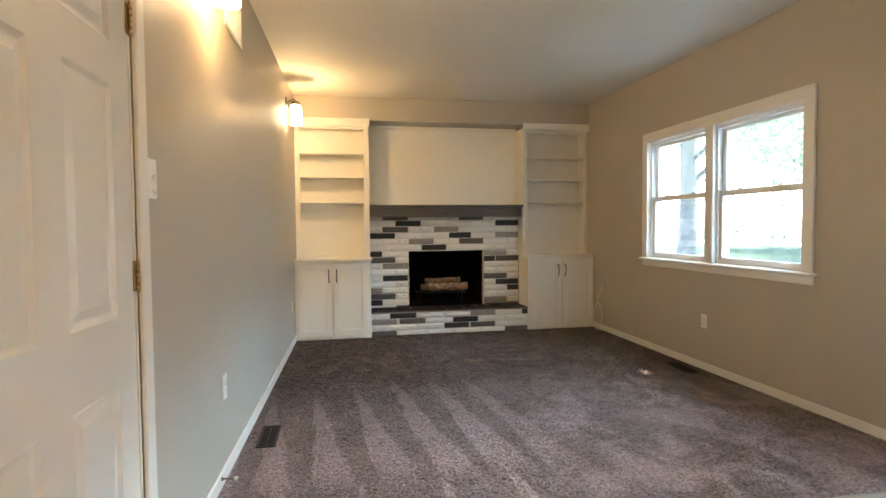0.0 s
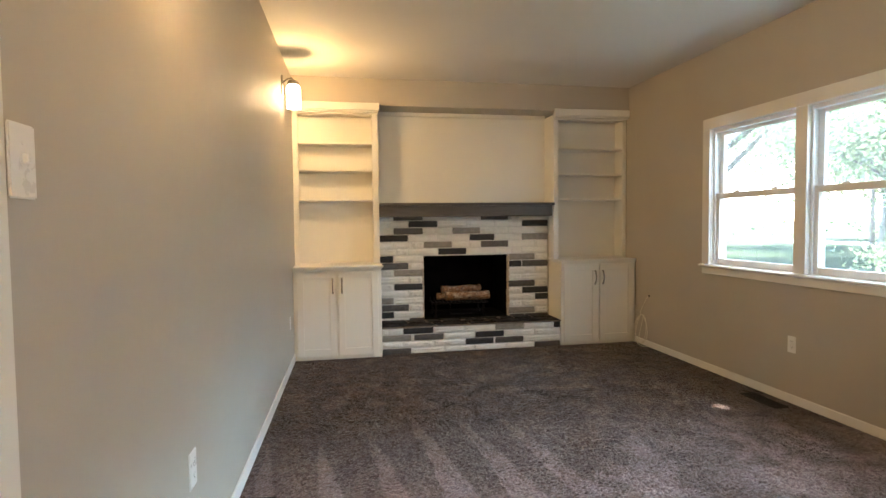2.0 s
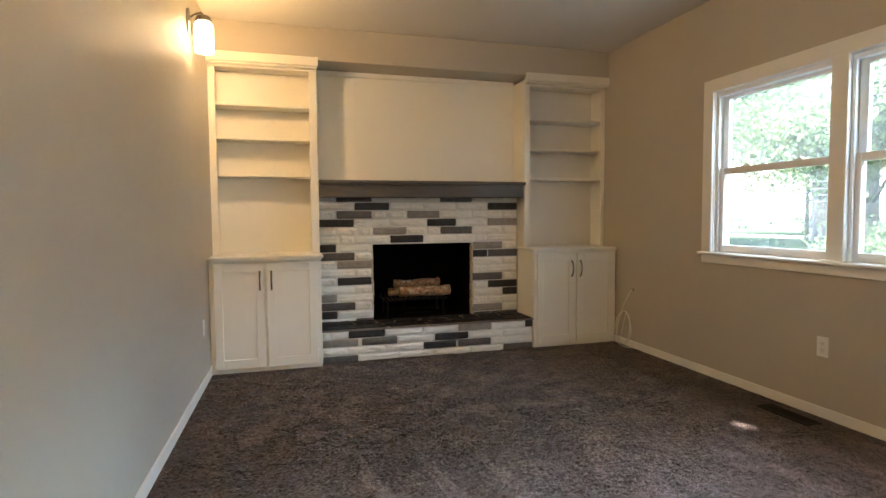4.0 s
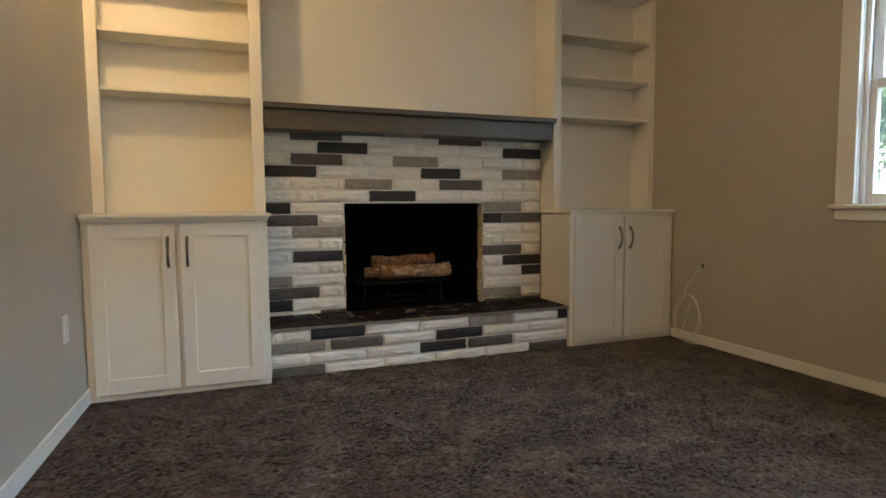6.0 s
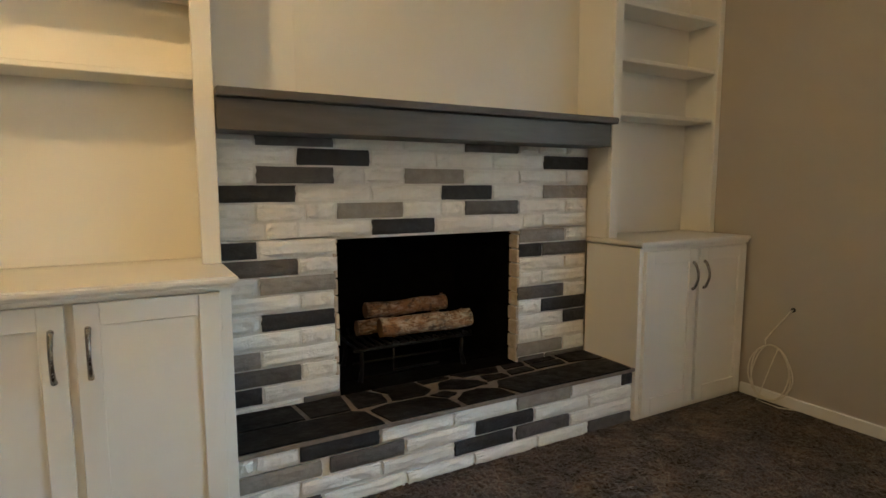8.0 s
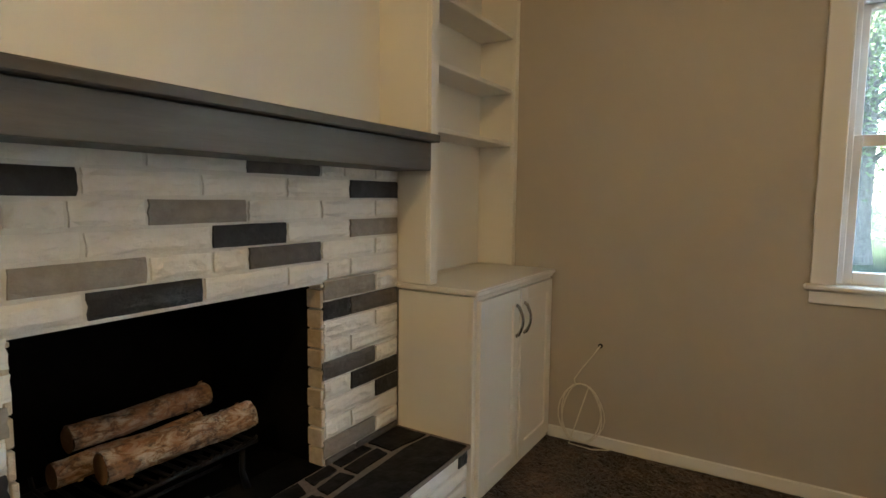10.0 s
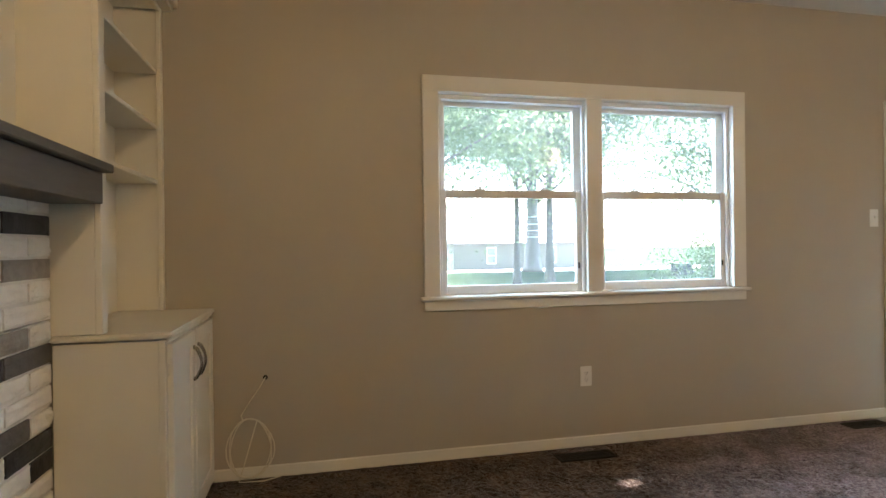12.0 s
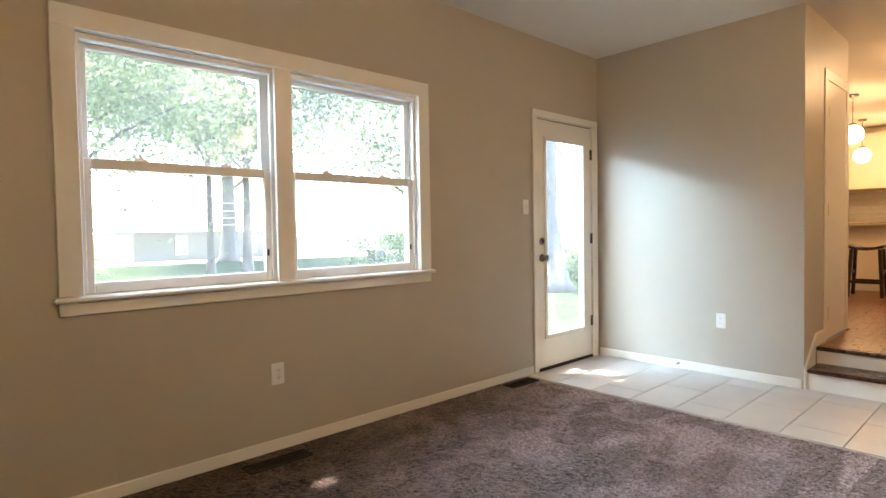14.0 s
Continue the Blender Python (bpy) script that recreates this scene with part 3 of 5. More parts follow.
dpart("door_casing", [(-0.018, -0.001, 3.737, 3.792, 0.0, 2.06), (-0.018, -0.001, 2.863, 2.943, 0.0, 2.06), (-0.018, -0.001, 2.863, 3.792, 2.06, 2.115)], M_TRIM, 0.003, label="white door casing")
dpart("door_jamb", [(0.0, 0.14, 2.926, 2.941, 0, 2.068), (0.0, 0.14, 3.739, 3.754, 0, 2.068), (0.0, 0.14, 2.942, 3.738, 2.054, 2.069)], M_TRIM, 0.001)
slab = dpart("door_slab", [(0.002, 0.045, 2.944, 3.052, 0.022, 2.046), (0.002, 0.045, 3.628, 3.736, 0.022, 2.046), (0.002, 0.045, 3.052, 3.628, 0.022, 0.265), (0.002, 0.045, 3.052, 3.628, 1.905, 2.046)], M_DOOR, 0.0)
dpart("weatherstrip", [(0.012, 0.02, 2.944, 3.736, 2.0465, 2.0535)], M_SLOT, 0.0, label="dark weatherstrip")
g = dpart("door_glass", [(0.018, 0.028, 3.052, 3.628, 0.265, 1.905)], M_GLASS, 0, slab, "clear door glass")
g.visible_shadow = False
dpart("lite_frame", [(-0.008, 0.016, 3.045, 3.075, 0.258, 1.912), (-0.008, 0.016, 3.605, 3.635, 0.258, 1.912), (-0.008, 0.016, 3.075, 3.605, 0.258, 0.288), (-0.008, 0.016, 3.075, 3.605, 1.882, 1.912)], M_DOOR, 0.004, slab, "white glass-stop frame")
dpart("threshold", [(-0.01, 0.16, 2.942, 3.738, -0.002, 0.018)], M_SLOT, 0.002, label="dark threshold")
for z in (0.33, 1.07, 1.815):
    bm = fresh((-0.003, 0.002, 2.93 - 3.34, 2.96 - 3.34, z - 0.045, z + 0.045))
    lathe(bm, [(0.006, z - 0.048), (0.006, z + 0.048)], 10, (-0.008, 2.943 - 3.34, 0))
    part("hinge", bm, M_NICKEL, dr, "nickel hinge")
bm = bmesh.new()
lathe(bm, [(0.032, 0.0), (0.032, -0.006), (0.012, -0.012), (0.011, -0.032), (0.024, -0.042), (0.027, -0.055), (0.022, -0.066), (0.0001, -0.068)], 20, (0.0, 3.672 - 3.34, 0.925), "x")
part("door_knob", bm, M_NICKEL, dr, "brushed nickel knob")
bm = bmesh.new()
lathe(bm, [(0.030, 0.0), (0.030, -0.008), (0.022, -0.014), (0.0001, -0.015)], 20, (0.0, 3.672 - 3.34, 1.06), "x")
box(bm, -0.028, -0.013, 3.668 - 3.34, 3.676 - 3.34, 1.045, 1.075, bev=0.002)
part("deadbolt", bm, M_NICKEL, dr, "nickel deadbolt turn")

# ---- six-panel door on the west wall ----
DY = 3.10
DSH = 0.05
pd = thing("door_2", "closed white six-panel door with antique brass hinges", "door", (xw(DY), DY + DSH, 0.0), -LEAN_W, kind="structure")


def raised(bm, y0, y1, z0, z1, x=0.0):
    """A moulded recess with a raised field."""
    rim = [(0.0, x), (0.012, x - 0.008), (0.02, x - 0.008), (0.045, x - 0.001)]
    loops = []
    for inset, xx in rim:
        loops.append([bm.verts.new(p) for p in ((xx, y0 + inset, z0 + inset), (xx, y1 - inset, z0 + inset), (xx, y1 - inset, z1 - inset), (xx, y0 + inset, z1 - inset))])
    for a, b in zip(loops, loops[1:]):
        for k in range(4):
            bm.faces.new((a[k], a[(k + 1) % 4], b[(k + 1) % 4], b[k]))
    bm.faces.new(loops[-1])


ya, yb, FX = 2.645 - DY, 3.547 - DY, -0.002
cols = [(2.765 - DY, 3.032 - DY), (3.168 - DY, 3.425 - DY)]
zs = [(0.24, 0.795), (0.985, 1.62), (1.738, 1.94)]
bm = bmesh.new()
for c0, c1 in ((ya, cols[0][0]), (cols[0][1], cols[1][0]), (cols[1][1], yb)):
    box(bm, FX - 0.035, FX, c0, c1, 0.015, 2.05)
for c0, c1 in cols:
    for a, b in ((0.015, zs[0][0]), (zs[0][1], zs[1][0]), (zs[1][1], zs[2][0]), (zs[2][1], 2.05)):
        box(bm, FX - 0.035, FX, c0, c1, a, b)
slab2 = part("door_slab", bm, M_DOOR, pd)
for c0, c1 in cols:
    for a, b in zs:
        bm = bmesh.new()
        raised(bm, c0, c1, a, b, FX - 0.0005)
        part("door_panel", bm, M_DOOR, slab2, "moulded raised panel")
part("door_casing", fresh((0.001, 0.018, 3.567 - DY, 3.635 - DY, 0, 2.075), (0.001, 0.018, 2.56 - DY, 2.628 - DY, 0, 2.075), (0.001, 0.018, 2.56 - DY, 3.635 - DY, 2.075, 2.143), bev=0.004), M_TRIM, pd, "white door casing")
part("door_jamb", fresh((-0.14, 0.0, 3.55 - DY, 3.566 - DY, 0, 2.07), (-0.14, 0.0, 2.629 - DY, 2.643 - DY, 0, 2.07), (-0.14, 0.0, 2.643 - DY, 3.55 - DY, 2.054, 2.07)), M_TRIM, pd)
part("closet_back", fresh((-0.16, -0.141, 2.60 - DY, 3.6 - DY, 0, 2.1)), M_TRIM, pd)
for z in (0.33, 1.087, 1.84):
    bm = fresh((0.0, 0.004, yb - 0.012, yb + 0.012, z - 0.045, z + 0.045))
    for i in range(5):
        lathe(bm, [(0.0065, z - 0.044 + i * 0.018), (0.0065, z - 0.028 + i * 0.018)], 10, (0.009, yb + 0.003, 0))
    lathe(bm, [(0.004, z - 0.05), (0.004, z + 0.05)], 8, (0.009, yb + 0.003, 0))
    part("hinge", bm, M_BRASS, pd, "antique brass butt hinge")
bm = bmesh.new()
lathe(bm, [(0.032, 0.0), (0.032, 0.006), (0.012, 0.012), (0.011, 0.032), (0.024, 0.042), (0.027, 0.055), (0.022, 0.066), (0.0001, 0.068)], 20, (FX, 2.715 - DY, 0.92), "x")
part("door_knob", bm, M_NICKEL, pd, "nickel knob")

# ---- fireplace ----
YB = 8.40
fp = thing("fireplace", "white-painted stone fireplace with scattered grey and charcoal stones", "fireplace", (1.75, YB, 0.0))


def fpart(name, boxes, mat, bev=0.0, parent=None, label=""):
    return part(name, fresh(*[(a - 1.75, b - 1.75, c - YB, d - YB, e, f) for a, b, c, d, e, f in boxes], bev=bev), mat, parent or fp, label)


FX0, FX1, FX2, FX3, FZ = 0.822, 1.293, 2.215, 2.662, 0.94
for bx_ in [(FX0, FX1 - 0.012, YB + 0.006, YB + 0.072, 0.0, FZ), (FX2 + 0.012, FX3, YB + 0.006, YB + 0.072, 0.0, FZ), (FX0, FX3, YB + 0.006, YN - 0.001, FZ + 0.004, 1.438), (FX0, FX3, 8.066, YB + 0.005, 0.0, 0.245)]:
    fpart("mortar_bed", [bx_], M_MORTAR)
for bx_ in [(FX1 - 0.03, FX1 - 0.013, YB + 0.073, 9.05, 0.24, 0.97), (FX2 + 0.013, FX2 + 0.03, YB + 0.073, 9.05, 0.24, 0.97), (FX1 - 0.03, FX2 + 0.03, 9.05, 9.08, 0.24, 0.97), (FX1 - 0.03, FX2 + 0.03, YN, 9.08, 0.97, 1.0), (FX1 - 0.012, FX2 + 0.012, YB + 0.006, 9.05, 0.22, 0.262)]:
    fpart("firebox_wall", [bx_], M_SOOT, label="soot-black firebox lining")
fpart("lintel", [(FX1 - 0.02, FX2 + 0.02, YB + 0.006, YB + 0.10, FZ - 0.008, FZ + 0.003)], M_MORTAR, label="white steel lintel edge")

PITCH, GAP = 0.0722, 0.007
rng = random.Random(5)
variants = []
for v in range(16):
    calm = 1.0 if v < 8 else 0.25
    bm = bmesh.new()
    nx, nz = 7, 4
    grid = []
    for j in range(nz + 1):
        row = []
        for i in range(nx + 1):
            x, z = i / nx, j / nz
            rim = i in (0, nx) or j in (0, nz)
            y = 0.0 if rim else -0.35 - 0.65 * rng.random() * (0.6 + 0.4 * math.sin(i * 1.3 + v))
            row.append(bm.verts.new((x + ((rng.uniform(0, 0.02) if i == 0 else (-rng.uniform(0, 0.02) if i == nx else 0)) if rim else rng.uniform(-0.04, 0.04)), y, z + (rng.uniform(-0.03, 0.03) if not rim else (calm * rng.uniform(0, 0.09) if j == 0 else (-calm * rng.uniform(0, 0.09) if j == nz else 0))))))
        grid.append(row)
    for j in range(nz):
        for i in range(nx):
            bm.faces.new((grid[j][i], grid[j][i + 1], grid[j + 1][i + 1], grid[j + 1][i]))
    edge = [grid[0][i] for i in range(nx + 1)] + [grid[j][nx] for j in range(1, nz + 1)] + [grid[nz][i] for i in range(nx - 1, -1, -1)] + [grid[j][0] for j in range(nz - 1, 0, -1)]
    back = [bm.verts.new((p.co.x, 1.6, p.co.z)) for p in edge]
    for k in range(len(edge)):
        bm.faces.new((edge[k], back[k], back[(k + 1) % len(edge)], edge[(k + 1) % len(edge)]))
    bmesh.ops.recalc_face_normals(bm, faces=bm.faces)
    me = bpy.data.meshes.new("stone_%d" % v)
    bm.to_mesh(me)
    bm.free()
    variants.append(me)
stone_me = {}


def stone(x0, x1, z0, z1, y, tone, rough=0.011):
    """One split-faced stone, on one of eight shared faces."""
    mat = {"w": M_BRICK_W, "l": M_BRICK_L, "m": M_BRICK_M, "d": M_BRICK_D}[tone]
    v = rng.randrange(8) + (0 if tone == "w" else 8)
    if (v, tone) not in stone_me:
        me = variants[v].copy()
        me.materials.append(mat)
        stone_me[(v, tone)] = me
    g = 0.0036 if tone == "w" else 0.003
    o = part("stone", stone_me[(v, tone)], mat, fp)
    flat = rough * (0.5 if tone != "w" else 1.0)
    o.location, o.scale = (x0 + g - 1.75, y - YB, z0 + g), (x1 - x0 - 2 * g, flat, z1 - z0 - 2 * g)


U = [FX0 + (FX1 - FX0) * k / 3 for k in range(3)] + [FX1 + (FX2 - FX1) * k / 6 for k in range(6)] + [FX2 + (FX3 - FX2) * k / 3 for k in range(4)]
MARKS = {0: [(1, 3, "m"), (7, 9, "m")], 1: [(2, 4, "d"), (10, 12, "d")], 2: [(1, 3, "m"), (5, 7, "l")], 3: [(0, 2, "d"), (6.2, 8, "d"), (10, 12, "l")],
         4: [(3, 5, "l"), (7, 9, "m")], 5: [(4, 6, "d")], 6: [(0, 1, "d"), (9, 11, "l")], 7: [(0, 2, "m"), (9, 10, "d"), (10, 12, "m")], 8: [(1, 3, "l")], 9: [],
         10: [(1, 3, "d"), (9, 11, "m")], 11: [(10, 12, "d")], 12: [(0, 1, "l"), (11, 12, "d")], 13: [(0, 2, "m")], 14: [(0, 1, "d"), (9, 11, "l")], 15: [(0, 2, "w"), (2, 3, "m"), (9, 10.2, "m"), (10.2, 12, "m")]}


def at_u(u):
    i = min(int(u), 11)
    return U[i] + (U[i + 1] - U[i]) * (u - i)


for r in range(16):
    zt = FZ + (6 - r) * PITCH if r < 6 else FZ - (r - 6) * PITCH
    zb = zt - PITCH
    spans = [(0, 12)] if r < 6 else [(0, 3), (9, 12)]
    for s0, s1 in spans:
        marks = sorted(m for m in MARKS[r] if s0 <= m[0] < s1)
        u = s0
        while u < s1 - 0.05:
            hit = next((m for m in marks if abs(m[0] - u) < 0.05), None)
            if hit:
                end, tone = hit[1], hit[2]
            else:
                limit = min([m[0] for m in marks if m[0] > u + 0.05] + [s1])
                par = r % 2 == 1
                end = min(limit, (int(u) // 2) * 2 + 2 if par else ((int(u) + 1) // 2) * 2 + 1)
                if end <= u + 0.05:
                    end = min(limit, u + 1)
                if limit - end < 0.3:
                    end = limit
                tone = "w"
                if rng.random() < 0.25 and end - u > 1.5:
                    end = u + rng.choice((0.8, 1.2))
            lo, hi = at_u(u), at_u(end)
            if r >= 6 and abs(end - 3) < 0.05:
                hi += rng.uniform(-0.012, 0.006)
            if r >= 6 and abs(u - 9) < 0.05:
                lo += rng.uniform(-0.006, 0.010)
            stone(lo, hi, max(zb, 0.262), min(zt, 1.436), YB - 0.002, tone, 0.015)
            u = end
# stones of the raised hearth's face
HF = 8.055
HEARTH = [
    (0.186, 0.250, [(0.822, 0.885, "w"), (0.885, 1.03, "w"), (1.03, 1.335, "d"), (1.335, 1.65, "w"), (1.65, 1.965, "w"), (1.965, 2.27, "l"), (2.27, 2.59, "w"), (2.59, 2.662, "d")]),
    (0.120, 0.184, [(0.822, 1.113, "l"), (1.135, 1.438, "m"), (1.438, 1.755, "w"), (1.755, 2.06, "d"), (2.06, 2.38, "w"), (2.38, 2.662, "w")]),
    (0.054, 0.118, [(0.822, 1.03, "w"), (1.03, 1.34, "w"), (1.34, 1.655, "w"), (1.655, 1.95, "d"), (1.962, 2.265, "m"), (2.265, 2.662, "w")]),
    (-0.012, 0.052, [(0.822, 1.11, "m"), (1.11, 1.44, "w"), (1.44, 1.75, "w"), (1.75, 2.08, "w"), (2.08, 2.38, "w"), (2.38, 2.662, "m")]),
]
for z0, z1, row in HEARTH:
    for a, b, tone in row:
        stone(a, b, z0, z1, HF, tone, 0.015)
# bare bricks lining the opening
for side, xa, xb in ((0, FX1 - 0.0125, FX1 + 0.004), (1, FX2 - 0.004, FX2 + 0.0125)):
    z = 0.262
    while z < FZ - 0.02:
        z1 = min(z + PITCH, FZ - 0.008)
        k = rng.uniform(-0.003, 0.003)
        fpart("jamb_brick", [(xa + k, xb + k, YB + 0.003, YB + 0.072, z + 0.004, z1 - 0.003)], M_BRICK_T, 0.003)
        z = z1
# hearth slab and its slates
fpart("hearth_bed", [(FX0, 2.662, 8.042, YB + 0.0, 0.251, 0.266)], M_GROUT, label="sandy hearth grout")


def slate(points, z=0.266, h=0.006):
    points = [(x, 8.046 + (y - 8.044) * 0.865) for x, y in points]
    bm = bmesh.new()
    c = sum((Vector((x, y, 0)) for x, y in points), Vector()) / len(points)
    pts = []
    for k, (x, y) in enumerate(points):
        nx_, ny_ = points[(k + 1) % len(points)]
        for f in (0.0, 0.33, 0.66):
            j = 0.004 if f else 0.0
            pts.append((x + (nx_ - x) * f + rng.uniform(-j, j) - 1.75, y + (ny_ - y) * f + rng.uniform(-j, j) - YB))
    top = [bm.verts.new((c.x - 1.75 + (x - c.x + 1.75) * 0.985, c.y - YB + (y - c.y + YB) * 0.97, z + h)) for x, y in pts]
    bot = [bm.verts.new((x, y, z - 0.004)) for x, y in pts]
    bm.faces.new(top)
    bm.faces.new(bot[::-1])
    for k in range(len(top)):
        bm.faces.new((bot[k], bot[(k + 1) % len(bot)], top[(k + 1) % len(top)], top[k]))
    part("slate", bm, M_SLATE, fp)


HX = [0.83, 1.36, 1.70, 1.965, 2.64]
for pts in (
    [(0.826, 8.044), (1.352, 8.044), (1.325, 8.20), (1.28, 8.235), (0.826, 8.235)],
    [(0.826, 8.25), (1.10, 8.25), (1.08, 8.44), (0.826, 8.44)], [(1.118, 8.25), (1.28, 8.25), (1.29, 8.44), (1.10, 8.44)],
    [(1.378, 8.044), (1.682, 8.044), (1.672, 8.15), (1.60, 8.225), (1.45, 8.235), (1.345, 8.205)],
    [(1.71, 8.044), (1.950, 8.044), (1.925, 8.15), (1.84, 8.20), (1.765, 8.19), (1.705, 8.13)],
    [(1.982, 8.044), (2.642, 8.044), (2.642, 8.24), (2.50, 8.27), (1.97, 8.245), (1.93, 8.17)],
    [(1.31, 8.25), (1.44, 8.26), (1.45, 8.36), (1.40, 8.44), (1.31, 8.44)], [(1.46, 8.26), (1.61, 8.25), (1.66, 8.30), (1.63, 8.44), (1.43, 8.44), (1.475, 8.36)],
    [(1.625, 8.235), (1.685, 8.165), (1.74, 8.20), (1.70, 8.25)], [(1.69, 8.285), (1.80, 8.225), (1.92, 8.235), (1.90, 8.30), (1.80, 8.38), (1.72, 8.36)],
    [(1.66, 8.385), (1.80, 8.40), (1.79, 8.44), (1.65, 8.44)], [(1.93, 8.26), (2.06, 8.275), (2.05, 8.33), (1.94, 8.35)], [(1.86, 8.38), (2.05, 8.36), (2.08, 8.44), (1.82, 8.44)],
    [(2.08, 8.285), (2.22, 8.29), (2.21, 8.36), (2.09, 8.35)], [(2.24, 8.295), (2.42, 8.30), (2.43, 8.37), (2.24, 8.37)], [(2.10, 8.375), (2.22, 8.385), (2.23, 8.44), (2.11, 8.44)],
    [(2.245, 8.39), (2.42, 8.39), (2.42, 8.44), (2.25, 8.44)], [(2.445, 8.30), (2.64, 8.265), (2.64, 8.44), (2.45, 8.44)],
):
    slate(pts)

mantel = thing("mantel", "grey-brown painted box-beam mantel shelf over the stone", "mantel", (1.745, 8.27, 1.34))
part("mantel_shelf", fresh((-0.915, 0.917, -0.075, 0.224, 0.109, 0.139), bev=0.004), M_MANTEL, mantel, "flat shelf board")
part("mantel_beam", fresh((-0.912, 0.898, -0.045, 0.128, 0.0, 0.108), bev=0.003), M_MANTEL, mantel, "boxed beam")

grate = thing("fireplace_grate", "black iron grate standing on the firebox floor", "fireplace grate", (1.70, 8.64, 0.262))
for x in (-0.26, 0.27):
    for y in (-0.11, 0.12):
        bm = bmesh.new()
        tube(bm, [(x, y, 0.148), (x * 0.99, y, 0.06), (x * 1.04, y * 1.08, 0.0)], [0.010, 0.010, 0.013], 8)
        part("grate_leg", bm, M_IRON, grate)
bm = bmesh.new()
for y in (-0.12, 0.12):
    tube(bm, [(-0.30, y, 0.150), (0.32, y, 0.150)], 0.009, 8)
tube(bm, [(-0.26, 0, 0.05), (0.27, 0, 0.05)], 0.006, 6)
tube(bm, [(-0.10, -0.11, 0.148), (-0.10, -0.11, 0.03), (0.14, -0.11, 0.03)], 0.005, 6)
part("grate_rail", bm, M_IRON, grate)
for k in range(15):
    x = -0.28 + k * 0.042
    bm = bmesh.new()
    tube(bm, [(x, -0.135, 0.172), (x, -0.12, 0.155), (x, 0.0, 0.150), (x, 0.12, 0.158), (x, 0.14, 0.19)], 0.006, 6)
    part("grate_bar", bm, M_IRON, grate)


def log(name, a, b, r, seed, label):
    a, b = Vector(a), Vector(b)
    rg = random.Random(seed)
    ob = thing(name, label, "log", a)
    n, segs = 20, 14
    bm = bmesh.new()
    way = (b - a).normalized()
    side = way.orthogonal().normalized()
    up = way.cross(side)
    rings = []
    for s in range(segs + 1):
        c = way * (b - a).length * s / segs + up * 0.006 * math.sin(s * 0.7 + seed)
        rings.append([bm.verts.new(c + (side * math.cos(t) + up * math.sin(t)) * r * (1 + 0.07 * math.sin(3 * t + s * 0.4) + rg.uniform(-0.05, 0.05))) for t in (2 * math.pi * k / n for k in range(n))])
    for p, q in zip(rings, rings[1:]):
        for k in range(n):
            bm.faces.new((p[k], p[(k + 1) % n], q[(k + 1) % n], q[k])).smooth = True
    part("bark", bm, M_BIRCH, ob, "pale peeling bark")
    for ring, d in ((0, -0.002), ((b - a).length, 0.002)):
        bm = bmesh.new()
        c = way * (ring + d)
        vs = [bm.verts.new(c + (side * math.cos(t) + up * math.sin(t)) * r * 0.96) for t in (2 * math.pi * k / n for k in range(n))]
        bm.faces.new(vs)
        part("cut_end", bm, M_LOGEND, ob, "sawn log end")
    for k in range(9):
        bm = bmesh.new()
        s, t = rg.uniform(0.05, 0.98), rg.uniform(0, 6.28)
        c = way * (b - a).length * s
        d = side * math.cos(t) + up * math.sin(t)
        e = way * rg.uniform(0.006, 0.014)
        w = way.cross(d) * rg.uniform(0.005, 0.012)
        p0 = c + d * r * 0.98
        tip = d * rg.uniform(0.003, 0.008) + w * 1.2
        vs = [bm.verts.new(p) for p in (p0 - e, p0 + e, p0 + e * 0.6 + tip, p0 - e * 0.7 + tip)]
        bm.faces.new(vs)
        part("bark_curl", bm, M_BIRCH, ob)
    return ob


log("log", (1.57, 8.62, 0.474), (2.05, 8.59, 0.478), 0.046, 3, "birch log with peeling bark lying in front on the iron grate")
log("log", (1.545, 8.745, 0.535), (1.99, 8.745, 0.540), 0.038, 8, "short birch log resting at the back of the grate")
log("log", (1.485, 8.705, 0.466), (1.93, 8.70, 0.462), 0.036, 11, "dark birch log under the others on the grate")
set_part("grate_ash_board", fresh((1.33, 2.20, 8.56, 9.04, 0.2625, 0.268)), M_SOOT, "soot-covered firebox floor", "floor")


